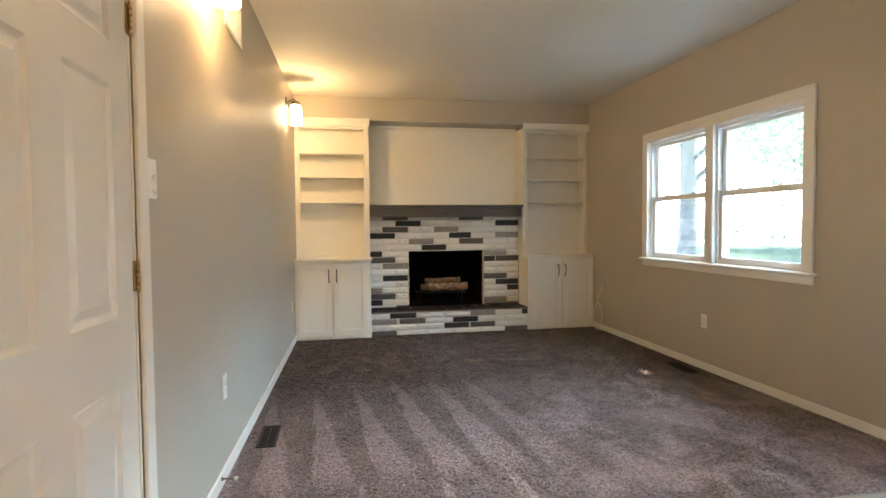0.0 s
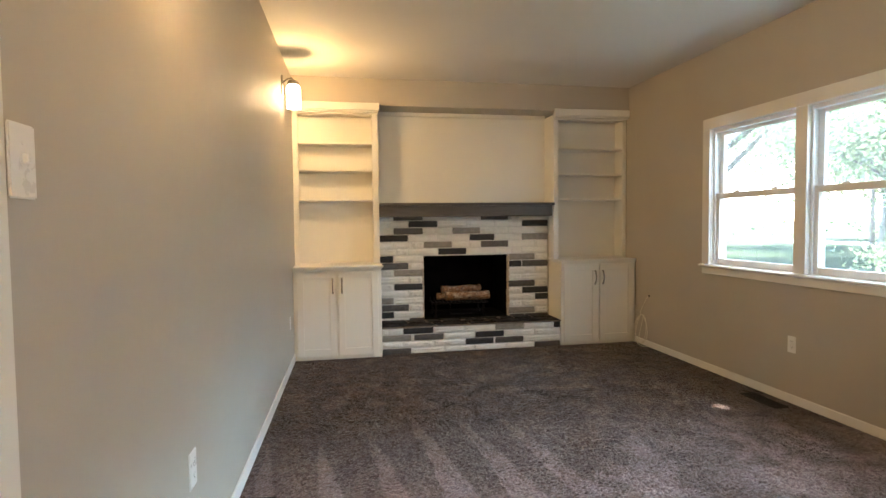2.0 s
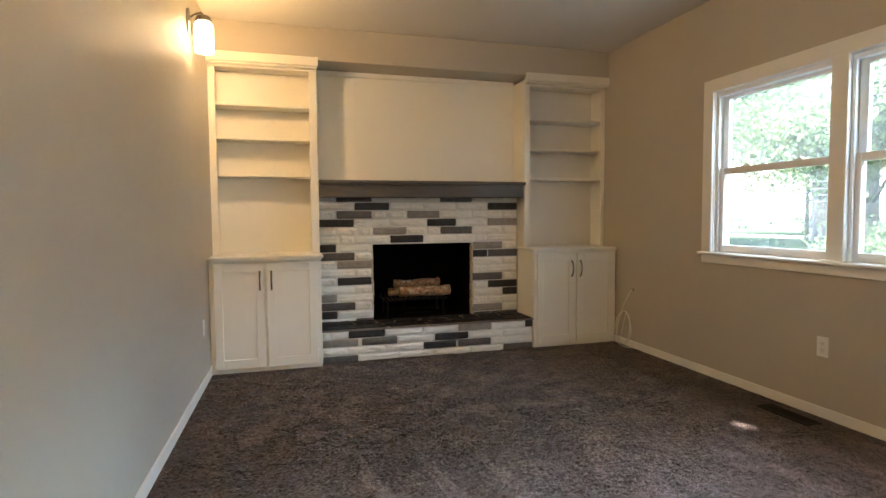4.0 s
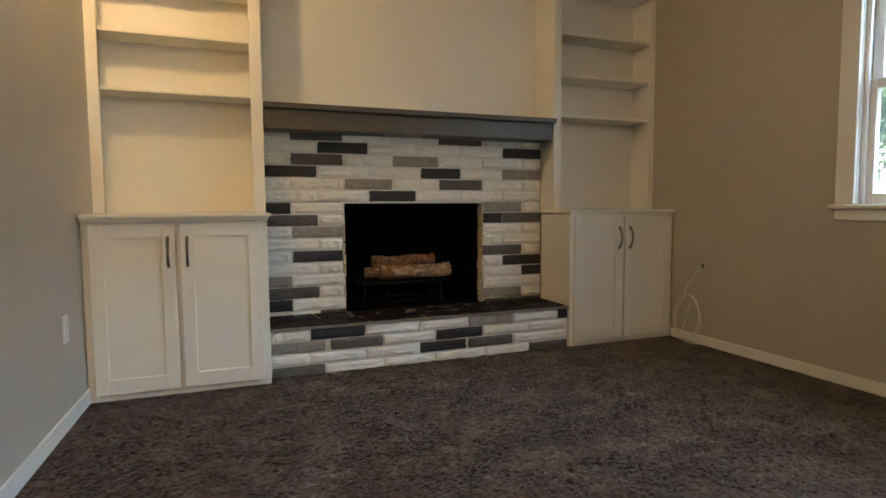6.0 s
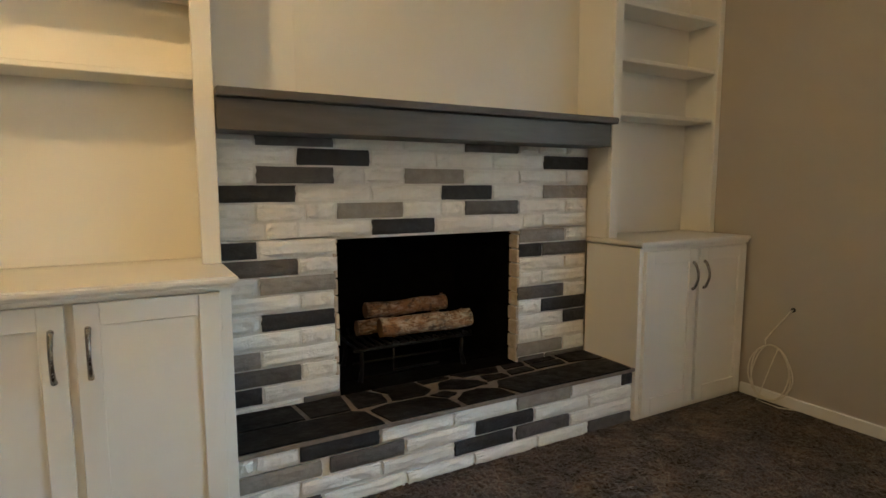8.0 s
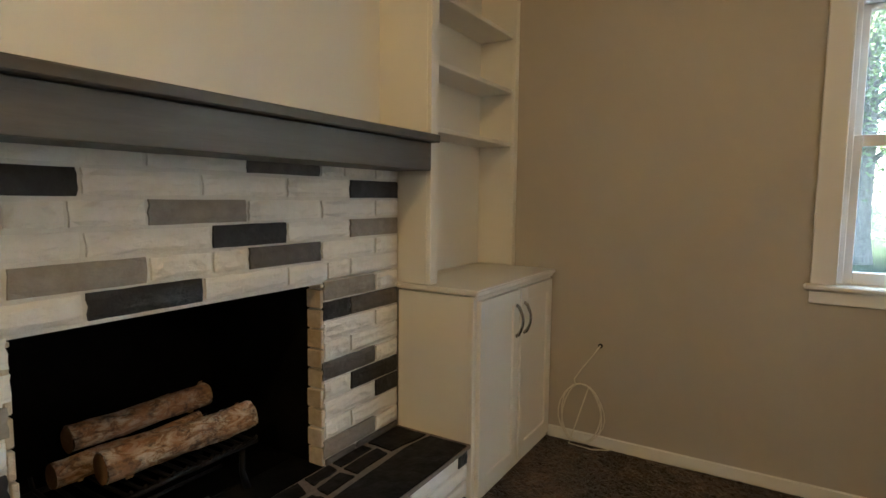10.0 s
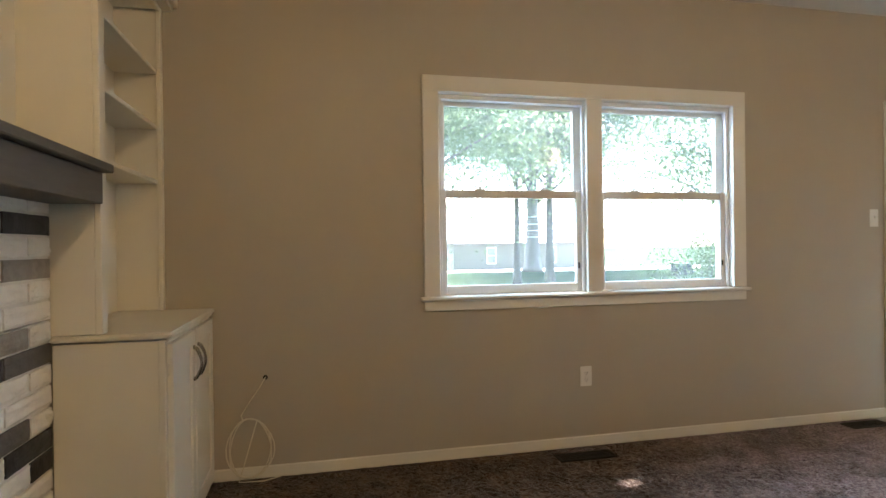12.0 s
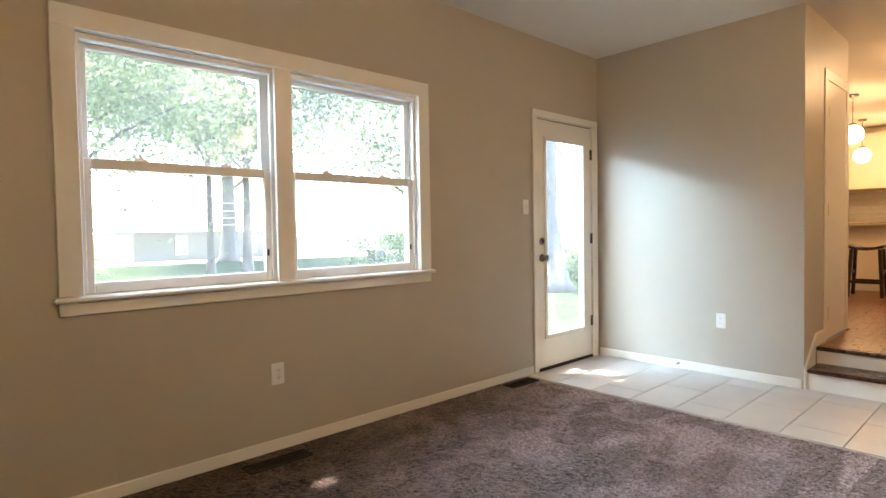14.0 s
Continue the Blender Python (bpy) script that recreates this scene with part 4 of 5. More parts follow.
# ---- built-in bookcases, tops and cabinets ----
def bookcase(name, x0, x1, sl, sr, heights, label):
    ob = thing(name, label, "bookcase", ((x0 + x1) / 2, 8.35, 0.882), group="built-in bookcases")
    c = (x0 + x1) / 2

    def p(nm, boxes, bev=0.002, label=""):
        return part(nm, fresh(*[(a - c, b - c, y - 8.35, yy - 8.35, z - 0.882, zz - 0.882) for a, b, y, yy, z, zz in boxes], bev=bev), M_CAB, ob, label)

    yf, yb = 8.24, YN - 0.001
    p("stile", [(x0, x0 + sl, yf, yf + 0.02, 0.884, 2.345)])
    p("stile", [(x1 - sr, x1, yf, yf + 0.02, 0.884, 2.345)])
    p("top_rail", [(x0, x1, yf, yf + 0.02, 2.346, 2.40)])
    p("side_panel", [(x0 + 0.001, x0 + 0.021, yf + 0.021, yb, 0.884, 2.40)])
    p("side_panel", [(x1 - 0.021, x1 - 0.001, yf + 0.021, yb, 0.884, 2.40)])
    p("back_panel", [(x0 + 0.022, x1 - 0.022, 8.452, 8.464, 0.884, 2.40)], 0)
    p("top_panel", [(x0 + 0.022, x1 - 0.022, yf + 0.021, 8.451, 2.36, 2.40)], 0)
    for z in heights:
        p("shelf", [(x0 + 0.022, x1 - 0.022, yf + 0.008 + 0.014, 8.451, z - 0.02, z)], 0.003)
    p("crown", [(x0 - (0.0 if x0 < 0.5 else 0.012), x1 + (0.0 if x1 > 3 else 0.012), 8.165, 8.189, 2.375, 2.448), (x0, x1, 8.188, 8.239, 2.36, 2.427)], 0.004, "flat crown board")
    return ob


bookcase("bookcase", 0.003, 0.829, 0.055, 0.062, (1.52, 1.81, 2.076), "cream painted built-in bookcase with three empty shelves under a lit sconce")
bookcase("bookcase", 2.664, 3.492, 0.055, 0.042, (1.522, 1.789, 2.062), "cream painted built-in bookcase with three empty shelves beside the window wall")


def arch_pull(parent, x, y, z0, z1):
    bm = bmesh.new()
    zc, n = (z0 + z1) / 2, 9
    pts = [(x, y, z0)] + [(x, y - 0.012 - 0.020 * math.sin(math.pi * k / (n - 1)), z0 + 0.006 + (z1 - z0 - 0.012) * k / (n - 1)) for k in range(n)] + [(x, y, z1)]
    tube(bm, pts, [0.0075] + [0.0076 - 0.0014 * math.sin(math.pi * k / (n - 1)) for k in range(n)] + [0.0075], 10)
    for z in (z0, z1):
        lathe(bm, [(0.0085, 0.0), (0.0085, -0.004), (0.006, -0.008)], 12, (x, y, z), "y")
    return part("handle", bm, M_NICKEL, parent, "brushed nickel arched pull")


def cabinet(x0, x1, yf, doors, label):
    """A base cabinet whose face frame stands at yf."""
    c, dy = (x0 + x1) / 2, yf - 8.0
    ob = thing("cabinet", label, "cabinet", (c, 8.2 + dy, 0.0), group="built-in cabinets")

    def p(nm, boxes, parent=ob, bev=0.002, label=""):
        return part(nm, fresh(*[(a - c, b - c, y - 8.2, yy - 8.2, z, zz) for a, b, y, yy, z, zz in boxes], bev=bev), M_CAB, parent, label)

    p("body", [(x0 + 0.002, x1 - 0.002, 8.021, YB - 0.002 - dy, 0.0, 0.852)], bev=0)
    p("face_frame", [(x0, x0 + 0.04, 8.0, 8.02, 0, 0.854), (x1 - 0.04, x1, 8.0, 8.02, 0, 0.854), (x0 + 0.04, x1 - 0.04, 8.0, 8.02, 0, 0.05), (x0 + 0.04, x1 - 0.04, 8.0, 8.02, 0.80, 0.854), (c - 0.03, c + 0.03, 8.0, 8.02, 0.05, 0.80)], bev=0.001)
    for k, (a, b) in enumerate(doors):
        z0, z1, w = 0.033, 0.835, 0.06
        d = p("door", [(a, a + w, 7.979, 7.999, z0, z1), (b - w, b, 7.979, 7.999, z0, z1), (a + w, b - w, 7.979, 7.999, z0, z0 + w + 0.012), (a + w, b - w, 7.979, 7.999, z1 - w - 0.004, z1)], bev=0.0018, label="shaker door")
        p("door_panel", [(a + w - 0.004, b - w + 0.004, 7.988, 7.998, z0 + w, z1 - w)], d, 0)
        hx = (b - 0.032) if k == 0 else (a + 0.032)
        arch_pull(d, hx - c, 7.979 - 8.2, 0.630, 0.765)
        for z in (0.13, 0.74):
            e = a - 0.002 if k == 0 else b + 0.002
            bm = bmesh.new()
            lathe(bm, [(0.004, z - 0.022), (0.004, z + 0.022)], 8, (e - c, 7.994 - 8.2, 0))
            part("hinge", bm, M_CAB, d)
    return ob


cabinet(0.004, 0.818, 7.975, [(0.036, 0.395), (0.415, 0.785)], "cream shaker base cabinet with two closed doors beside the west wall")
cabinet(2.664, 3.490, 8.04, [(2.690, 3.060), (3.082, 3.462)], "cream shaker base cabinet with two closed doors beside the window wall")
for x0, x1, yf in ((0.003, 0.838, 7.932), (2.650, 3.492, 8.012)):
    c = (x0 + x1) / 2
    top = thing("worktop", "cream painted wooden top on the base cabinet", "countertop", (c, 8.2, 0.856))
    part("top_board", fresh((x0 - c, x1 - c, yf - 8.2, YB - 0.003 - 8.2, 0.004, 0.026), bev=0.006, seg=3), M_CAB, top)
    part("back_board", fresh(((x0 if x0 < 1 else 2.664) - c, (0.82 if x0 < 1 else x1) - c, YB - 0.002 - 8.2, 8.555 - 8.2, 0.004, 0.0258)), M_CAB, top)
    e0, e1 = (0, 0.012) if x0 < 1 else (0.012, 0)
    part("cove_moulding", fresh((x0 + e0 - c, x1 - e1 - c, yf + 0.013 - 8.2, yf + 0.027 - 8.2, -0.012, 0.003), bev=0.005, seg=2), M_CAB, top)

# ---- wall fixtures ----
def plate_thing(name, label, category, at, rz, kind_, k=1.0):
    """A cover plate facing +x before it is turned by rz."""
    ob = thing(name, label, category, at, rz)
    part("plate", fresh((0.0005, 0.006, -0.036 * k, 0.036 * k, -0.058 * k, 0.058 * k), bev=0.003, seg=2), M_PLATE, ob)
    if kind_ == "switch":
        part("toggle", fresh((0.006, 0.017, -0.005, 0.005, -0.004, 0.014), bev=0.002), M_PLATE, ob, "toggle lever")
        part("toggle_slot", fresh((0.0061, 0.007, -0.007, 0.007, -0.014, 0.014)), M_PLATE, ob)
    elif kind_ == "double":
        pass
    else:
        for z in (-0.02, 0.02):
            rcp = part("receptacle", fresh((0.006, 0.0075, -0.016, 0.016, z - 0.013, z + 0.013), bev=0.001), M_PLATE, ob)
            part("slot", fresh((0.0076, 0.0079, -0.008, -0.006, z - 0.002, z + 0.007), (0.0076, 0.0079, 0.006, 0.008, z - 0.002, z + 0.006), (0.0076, 0.0079, -0.002, 0.002, z - 0.010, z - 0.006)), M_SLOT, rcp)
    for z in ((0,) if kind_ == "outlet" else (-0.03, 0.03)):
        bm = bmesh.new()
        lathe(bm, [(0.003, 0.006), (0.003, 0.0072)], 8, (0, 0, z), "x")
        part("screw", bm, M_PLATE, ob)
    return ob


plate_thing("outlet", "white duplex wall outlet under the window", "electrical outlet", (E, 5.978, 0.41), 180, "outlet")
plate_thing("outlet", "white duplex wall outlet on the short wall by the glazed door", "electrical outlet", (2.42, YS, 0.425), 90, "outlet")
plate_thing("outlet", "white duplex wall outlet low on the long wall", "electrical outlet", (xw(4.67), 4.67, 0.447), -LEAN_W, "outlet", 1.1)
plate_thing("outlet", "white duplex wall outlet close to the bookcase cabinet", "electrical outlet", (xw(7.69), 7.69, 0.41), -LEAN_W, "outlet")
plate_thing("light_switch", "white toggle light switch beside the six-panel door", "light switch", (xw(3.75), 3.75, 1.388), -LEAN_W, "switch", 1.1)
plate_thing("light_switch", "white toggle light switch beside the glazed door", "light switch", (E, 3.874, 1.335), 180, "switch")


def register(cx, cy, sx, sy, label):
    ob = thing("floor_register", label, "floor vent", (cx, cy, 0.0))
    part("rim", fresh((-sx, sx, -sy, -sy + 0.014, 0.001, 0.008), (-sx, sx, sy - 0.014, sy, 0.001, 0.008), (-sx, -sx + 0.014, -sy + 0.014, sy - 0.014, 0.001, 0.008), (sx - 0.014, sx, -sy + 0.014, sy - 0.014, 0.001, 0.008), bev=0.002), M_VENT, ob)
    part("duct", fresh((-sx + 0.014, sx - 0.014, -sy + 0.014, sy - 0.014, 0.0006, 0.0016)), M_SLOT, ob)
    n = int(2 * (sy - 0.02) / 0.013)
    for k in range(n):
        y = -sy + 0.02 + k * 0.013
        for a, b in ((-sx + 0.014, -0.002), (0.002, sx - 0.014)):
            part("louvre", fresh((a, b, y, y + 0.005, 0.002, 0.006)), M_VENT, ob)
    return ob


register(0.060, 5.16, 0.055, 0.170, "brown metal floor register in the carpet by the long wall")
register(3.345, 6.06, 0.055, 0.170, "brown metal floor register in the carpet under the window")
register(3.385, 4.08, 0.055, 0.150, "brown metal floor register in the carpet near the glazed door")

rv = thing("wall_vent", "white metal return-air grille high on the long wall", "wall vent", (xw(5.08), 5.08, 2.40), -LEAN_W)
part("frame", fresh((0.001, 0.008, -0.22, 0.22, -0.125, -0.10), (0.001, 0.008, -0.22, 0.22, 0.10, 0.125), (0.001, 0.008, -0.22, -0.195, -0.10, 0.10), (0.001, 0.008, 0.195, 0.22, -0.10, 0.10), bev=0.002), M_PLATE, rv)
part("duct", fresh((0.0005, 0.001, -0.195, 0.195, -0.10, 0.10)), plain("grey_duct", (0.25, 0.24, 0.22), 0.6), rv)
for k in range(30):
    y = -0.19 + k * 0.013
    part("slat", fresh((0.001, 0.0075, y, y + 0.004, -0.10, 0.10)), M_PLATE, rv)
for y in (-0.065, 0.065):
    part("mullion", fresh((0.001, 0.0085, y - 0.006, y + 0.006, -0.10, 0.10)), M_PLATE, rv)

for sy, sx in SCONCES:
    ob = thing("wall_sconce", "lit brushed nickel wall sconce with a clear glass jar shade", "wall lamp", (sx, sy, 2.40), -LEAN_W, "sconces on the long wall")
    bm = bmesh.new()
    lathe(bm, [(0.0001, 0.001), (0.055, 0.001), (0.055, 0.010), (0.048, 0.016), (0.0001, 0.018)], 28, (0, 0, 0.02), "x")
    for v_ in bm.verts:
        v_.co.z = 0.02 + (v_.co.z - 0.02) * 1.6
    part("backplate", bm, M_NICKEL, ob, "oval nickel backplate")
    bm = bmesh.new()
    tube(bm, [(0.016, 0, 0.05), (0.05, 0, 0.075), (0.085, 0, 0.085), (0.095, 0, 0.065)], 0.006, 10)
    part("arm", bm, M_NICKEL, ob, "curved nickel arm")
    bm = bmesh.new()
    lathe(bm, [(0.012, 0.07), (0.040, 0.060), (0.052, 0.035), (0.050, 0.026), (0.0001, 0.028)], 24, (0.095, 0, 0))
    part("socket_cap", bm, M_NICKEL, ob, "nickel socket cap")
    bm = bmesh.new()
    lathe(bm, [(0.040, 0.025), (0.054, 0.012), (0.058, -0.01), (0.058, -0.165), (0.056, -0.165), (0.056, -0.01), (0.052, 0.010), (0.038, 0.023)], 28, (0.095, 0, 0))
    s = part("shade", bm, M_SHADE_GLASS, ob, "glowing glass jar shade")
    s.visible_shadow = False
    bm = bmesh.new()
    lathe(bm, [(0.012, 0.026), (0.013, 0.0), (0.028, -0.035), (0.031, -0.06), (0.024, -0.082), (0.0001, -0.092)], 20, (0.095, 0, 0))
    b = part("bulb", bm, M_BULB, ob, "glowing frosted bulb")
    b.visible_shadow = False

for nm, at, rz in (("door_stop", (xw(4.52) + 0.013, 4.52, 0.05), -LEAN_W), ("door_stop", (2.745, YS + 0.014, 0.045), 90)):
    ob = thing(nm, "small spring door stop with white tip screwed to the baseboard", "door stop", at, rz)
    bm = bmesh.new()
    lathe(bm, [(0.009, 0.0), (0.009, 0.004), (0.005, 0.008)] + [(0.0045 + 0.0012 * (k % 2), 0.008 + k * 0.0035) for k in range(14)], 10, (0, 0, 0), "x")
    part("spring", bm, M_NICKEL, ob)
    bm = bmesh.new()
    lathe(bm, [(0.008, 0.055), (0.009, 0.062), (0.007, 0.072), (0.0001, 0.074)], 12, (0, 0, 0), "x")
    part("tip", bm, M_RUBBER, ob)

# coiled cable by the cabinet
cb = thing("coiled_cable", "ivory cable coming out of the wall and coiled on the carpet", "cable", (3.47, 7.80, 0.0))
bm = bmesh.new()
pts = [(0.022, -0.027, 0.516), (0.006, -0.02, 0.505), (0.0, 0.0, 0.47), (-0.004, 0.05, 0.40), (-0.006, 0.09, 0.335)]
for k in range(0, 66):
    a = math.radians(70 - k * 16)
    ry = 0.105 + 0.012 * math.sin(k * 0.37)
    rz_ = 0.145 + 0.012 * math.sin(k * 0.29 + 1)
    pts.append((-0.010 - 0.008 * math.sin(k * 0.5) - 0.02 * (1 - math.sin(a)) * 0.5, 0.045 + ry * math.cos(a), 0.162 + rz_ * math.sin(a)))
pts += [(-0.03, 0.10, 0.008), (-0.035, -0.02, 0.006), (-0.03, -0.10, 0.02)]
tube(bm, pts, 0.0034, 8)
part("cable", bm, M_CABLE, cb)
bm = bmesh.new()
lathe(bm, [(0.006, 0.0), (0.012, -0.003), (0.012, 0.002)], 12, (0.0235, -0.027, 0.516), "x")
part("grommet", bm, M_SLOT, cb, "dark hole in the wall")

# ---- passage and kitchen ----
cd = thing("door_3", "white closet door in a painted frame at the top of the steps", "door", (1.862, 1.96, ZK), kind="structure")
part("door_casing", fresh((-0.009, -0.001, 0.284, 0.375, 0.0, 1.989), (-0.009, -0.001, -0.36, -0.284, 0.0, 1.989), (-0.009, -0.001, -0.36, 0.375, 1.989, 2.065), bev=0.002), M_TRIM, cd)
part("door_slab", fresh((-0.004, 0.03, -0.28, 0.28, 0.004, 1.985), bev=0.001), M_DOOR, cd)
part("door_jamb", fresh((0.0, 0.12, 0.281, 0.294, 0.0, 1.999), (0.0, 0.12, -0.294, -0.281, 0.0, 1.999), (0.0, 0.12, -0.28, 0.28, 1.986, 1.999)), M_TRIM, cd)
for z in (0.2, 1.0, 1.75):
    part("hinge", fresh((-0.008, -0.005, 0.262, 0.28, z - 0.045, z + 0.045)), M_BRASS, cd)
board("baseboard_kitchen", 1.847, 1.861, 1.585, 1.60, 0.09, ZK)


def stool(at, rz):
    ob = thing("bar_stool", "espresso wooden saddle-seat counter stool", "stool", at, rz, "stools at the kitchen bar")
    H = 0.60
    bm = bmesh.new()
    n = 12
    g = []
    for i in range(n + 1):
        x = -0.18 + 0.36 * i / n
        z = H + 0.035 * (x / 0.18) ** 2
        g.append([bm.verts.new((x, y, z + dz)) for y, dz in ((-0.15, 0), (0.15, 0), (0.15, -0.035), (-0.15, -0.035))])
    for a_, b_ in zip(g, g[1:]):
        for k in range(4):
            bm.faces.new((a_[k], a_[(k + 1) % 4], b_[(k + 1) % 4], b_[k])).smooth = k in (0, 2)
    bm.faces.new(g[0]), bm.faces.new(g[-1][::-1])
    part("seat", bm, M_STOOL, ob, "saddle-shaped seat")
    legs = [(sx_ * 0.14, sy_ * 0.115) for sx_ in (-1, 1) for sy_ in (-1, 1)]
    for lx, ly in legs:
        bm = bmesh.new()
        for z_, k in ((0.0, 1.22), (H - 0.02, 1.0)):
            for dx, dy in ((-1, -1), (1, -1), (1, 1), (-1, 1)):
                bm.verts.new((lx * k + dx * 0.018, ly * k + dy * 0.018, z_))
        bm.verts.ensure_lookup_table()
        v_ = bm.verts
        bm.faces.new([v_[i] for i in (3, 2, 1, 0)]), bm.faces.new([v_[i] for i in (4, 5, 6, 7)])
        for k in range(4):
            bm.faces.new((v_[k], v_[(k + 1) % 4], v_[4 + (k + 1) % 4], v_[4 + k]))
        part("leg", bm, M_STOOL, ob)
    for z_, k in ((0.18, 1.15), (0.30, 1.11)):
        if z_ < 0.2:
            for s_ in (-1, 1):
                part("stretcher", fresh((-0.14 * k, 0.14 * k, s_ * 0.115 * k - 0.01, s_ * 0.115 * k + 0.01, z_ - 0.018, z_ + 0.018), bev=0.002), M_STOOL, ob)
        else:
            for s_ in (-1, 1):
                part("stretcher", fresh((s_ * 0.14 * k - 0.01, s_ * 0.14 * k + 0.01, -0.115 * k, 0.115 * k, z_ - 0.018, z_ + 0.018), bev=0.002), M_STOOL, ob)
    return ob


stool((2.20, -1.15, ZK + 0.001), 0)
bar = thing("kitchen_bar", "cream panelled kitchen bar with a tan counter", "kitchen counter", (2.6, -2.05, ZK + 0.001), kind="structure")
part("base", fresh((-1.3, 0.84, -0.3, 0.18, 0.0, 0.86)), M_KCAB, bar)
for k in range(3):
    x = -1.27 + k * 0.7
    part("panel_frame", fresh((x, x + 0.62, 0.181, 0.195, 0.12, 0.17), (x, x + 0.62, 0.181, 0.195, 0.76, 0.81), (x, x + 0.05, 0.181, 0.195, 0.17, 0.76), (x + 0.57, x + 0.62, 0.181, 0.195, 0.17, 0.76), bev=0.002), M_KCAB, bar)
part("toe_board", fresh((-1.3, 0.84, 0.197, 0.21, 0.0, 0.09)), M_TRIM, bar)
part("counter", fresh((-1.35, 0.845, -0.35, 0.35, 0.861, 0.90), bev=0.006, seg=2), M_COUNTER, bar)
sp = thing("backsplash", "grey-beige subway tile backsplash behind the kitchen counter", "backsplash", (2.5, -3.695, ZK + 0.92), kind="structure")
tb = {}
for r in range(6):
    for k in range(12):
        x = -1.55 + k * 0.205 + (0.1 if r % 2 else 0)
        o = part("tile", tb.get(0) or fresh((0.002, 0.201, 0.0, 0.012, 0.002, 0.078), bev=0.002), M_SPLASH, sp)
        tb[0] = o.data
        o.location = (x, 0, r * 0.08)
lower = thing("kitchen_cabinet", "cream kitchen base cabinet with counter", "cabinet", (2.5, -3.38, ZK + 0.001))
part("body", fresh((-1.7, 0.94, -0.30, 0.28, 0, 0.87)), M_KCAB, lower)
part("counter", fresh((-1.7, 0.94, -0.30, 0.31, 0.871, 0.91), bev=0.004), M_COUNTER, lower)
for i in range(4):
    up = thing("wall_cabinet", "cream kitchen wall cabinet with a flat panel door", "cabinet", (1.35 + i * 0.62, -3.52, 1.70), group="kitchen wall cabinets")
    part("body", fresh((-0.30, 0.30, -0.175, 0.14, 0, 0.86), bev=0.002), M_KCAB, up)
    part("door", fresh((-0.29, 0.29, 0.141, 0.158, 0.01, 0.85), bev=0.002), M_KCAB, up)
    part("door_trim", fresh((-0.29, -0.23, 0.159, 0.167, 0.01, 0.85), (0.23, 0.29, 0.159, 0.167, 0.01, 0.85), (-0.23, 0.23, 0.159, 0.167, 0.79, 0.85), (-0.23, 0.23, 0.159, 0.167, 0.01, 0.07)), M_KCAB, up)
for x, y, z in PENDANTS:
    ob = thing("pendant_lamp", "lit glass globe pendant on a thin rod", "pendant lamp", (x, y, z), group="kitchen pendants")
    bm = bmesh.new()
    lathe(bm, [(0.0001, -0.11)] + [(0.11 * math.cos(a_), 0.11 * math.sin(a_)) for a_ in (radians(-80 + 15 * k) for k in range(11))], 24)
    g_ = part("globe", bm, M_SHADE_GLASS, ob, "glowing glass globe")
    g_.visible_shadow = False
    bm = bmesh.new()
    lathe(bm, [(0.04, 0.10), (0.04, 0.13), (0.005, 0.14), (0.005, ZC - z - 0.03), (0.055, ZC - z - 0.028), (0.06, ZC - z - 0.002)], 20)
    part("stem", bm, M_NICKEL, ob, "nickel stem and canopy")
# unseen fitting added round the passage's extra bulb
cl = thing("passage_fill_light", "unseen round flush light added to brighten the passage", "ceiling light", (1.15, 0.9, ZC - 0.001))
bm = bmesh.new()
lathe(bm, [(0.15, 0.0), (0.15, -0.03), (0.13, -0.07), (0.07, -0.095), (0.0001, -0.10)], 28)
g_ = part("diffuser", bm, M_SHADE_GLASS, cl)
g_.visible_shadow = False

# ---- outdoors ----
ZG = -0.30
bm = bmesh.new()
nx, ny = 60, 60
xs = [E + 0.15 + 400 * (i / nx) ** 2.2 for i in range(nx + 1)]
ys = [6 + (1 if j > ny / 2 else -1) * 420 * (abs(j - ny / 2) / (ny / 2)) ** 2.0 for j in range(ny + 1)]
vs = [[bm.verts.new((x, y, ZG - 0.045 * min(16, max(0, x - 30)) + 0.05 * math.sin(x * 0.21) * math.cos(y * 0.17) * min(1, (x - 3.6) / 8))) for y in ys] for x in xs]
for i in range(nx):
    for j in range(ny):
        bm.faces.new((vs[i][j], vs[i + 1][j], vs[i + 1][j + 1], vs[i][j + 1]))
for f in bm.faces:
    f.smooth = True
set_part("ground", bm, M_GRASS, "sunlit mown lawn with dappled shade", "lawn")
set_part("ground_behind", fresh((-300, -1.2, -300, 300, ZG - 0.2, ZG - 0.05), (-1.2, E + 0.15, 9.4, 300, ZG - 0.2, ZG - 0.05), (-1.2, E + 0.15, -300, -4.2, ZG - 0.2, ZG - 0.05)), M_GRASS, "lawn behind the house", "lawn")
set_part("road", fresh((36, 41, -300, 300, ZG - 0.60, ZG - 0.28)), M_ROAD, "pale concrete street", "road")
set_part("wall_outer", fresh((-1.0, -0.85, -4.4, 10.0, ZG, ZC + 0.12), (-0.85, E + 0.15, 9.4, 9.55, ZG, ZC + 0.12), (-0.85, 3.72, -4.4, -4.25, ZG, ZC + 0.12), (3.59, 3.72, -4.25, 2.62, ZG, ZC + 0.12)), M_SIDING, "beige outer siding", "wall")


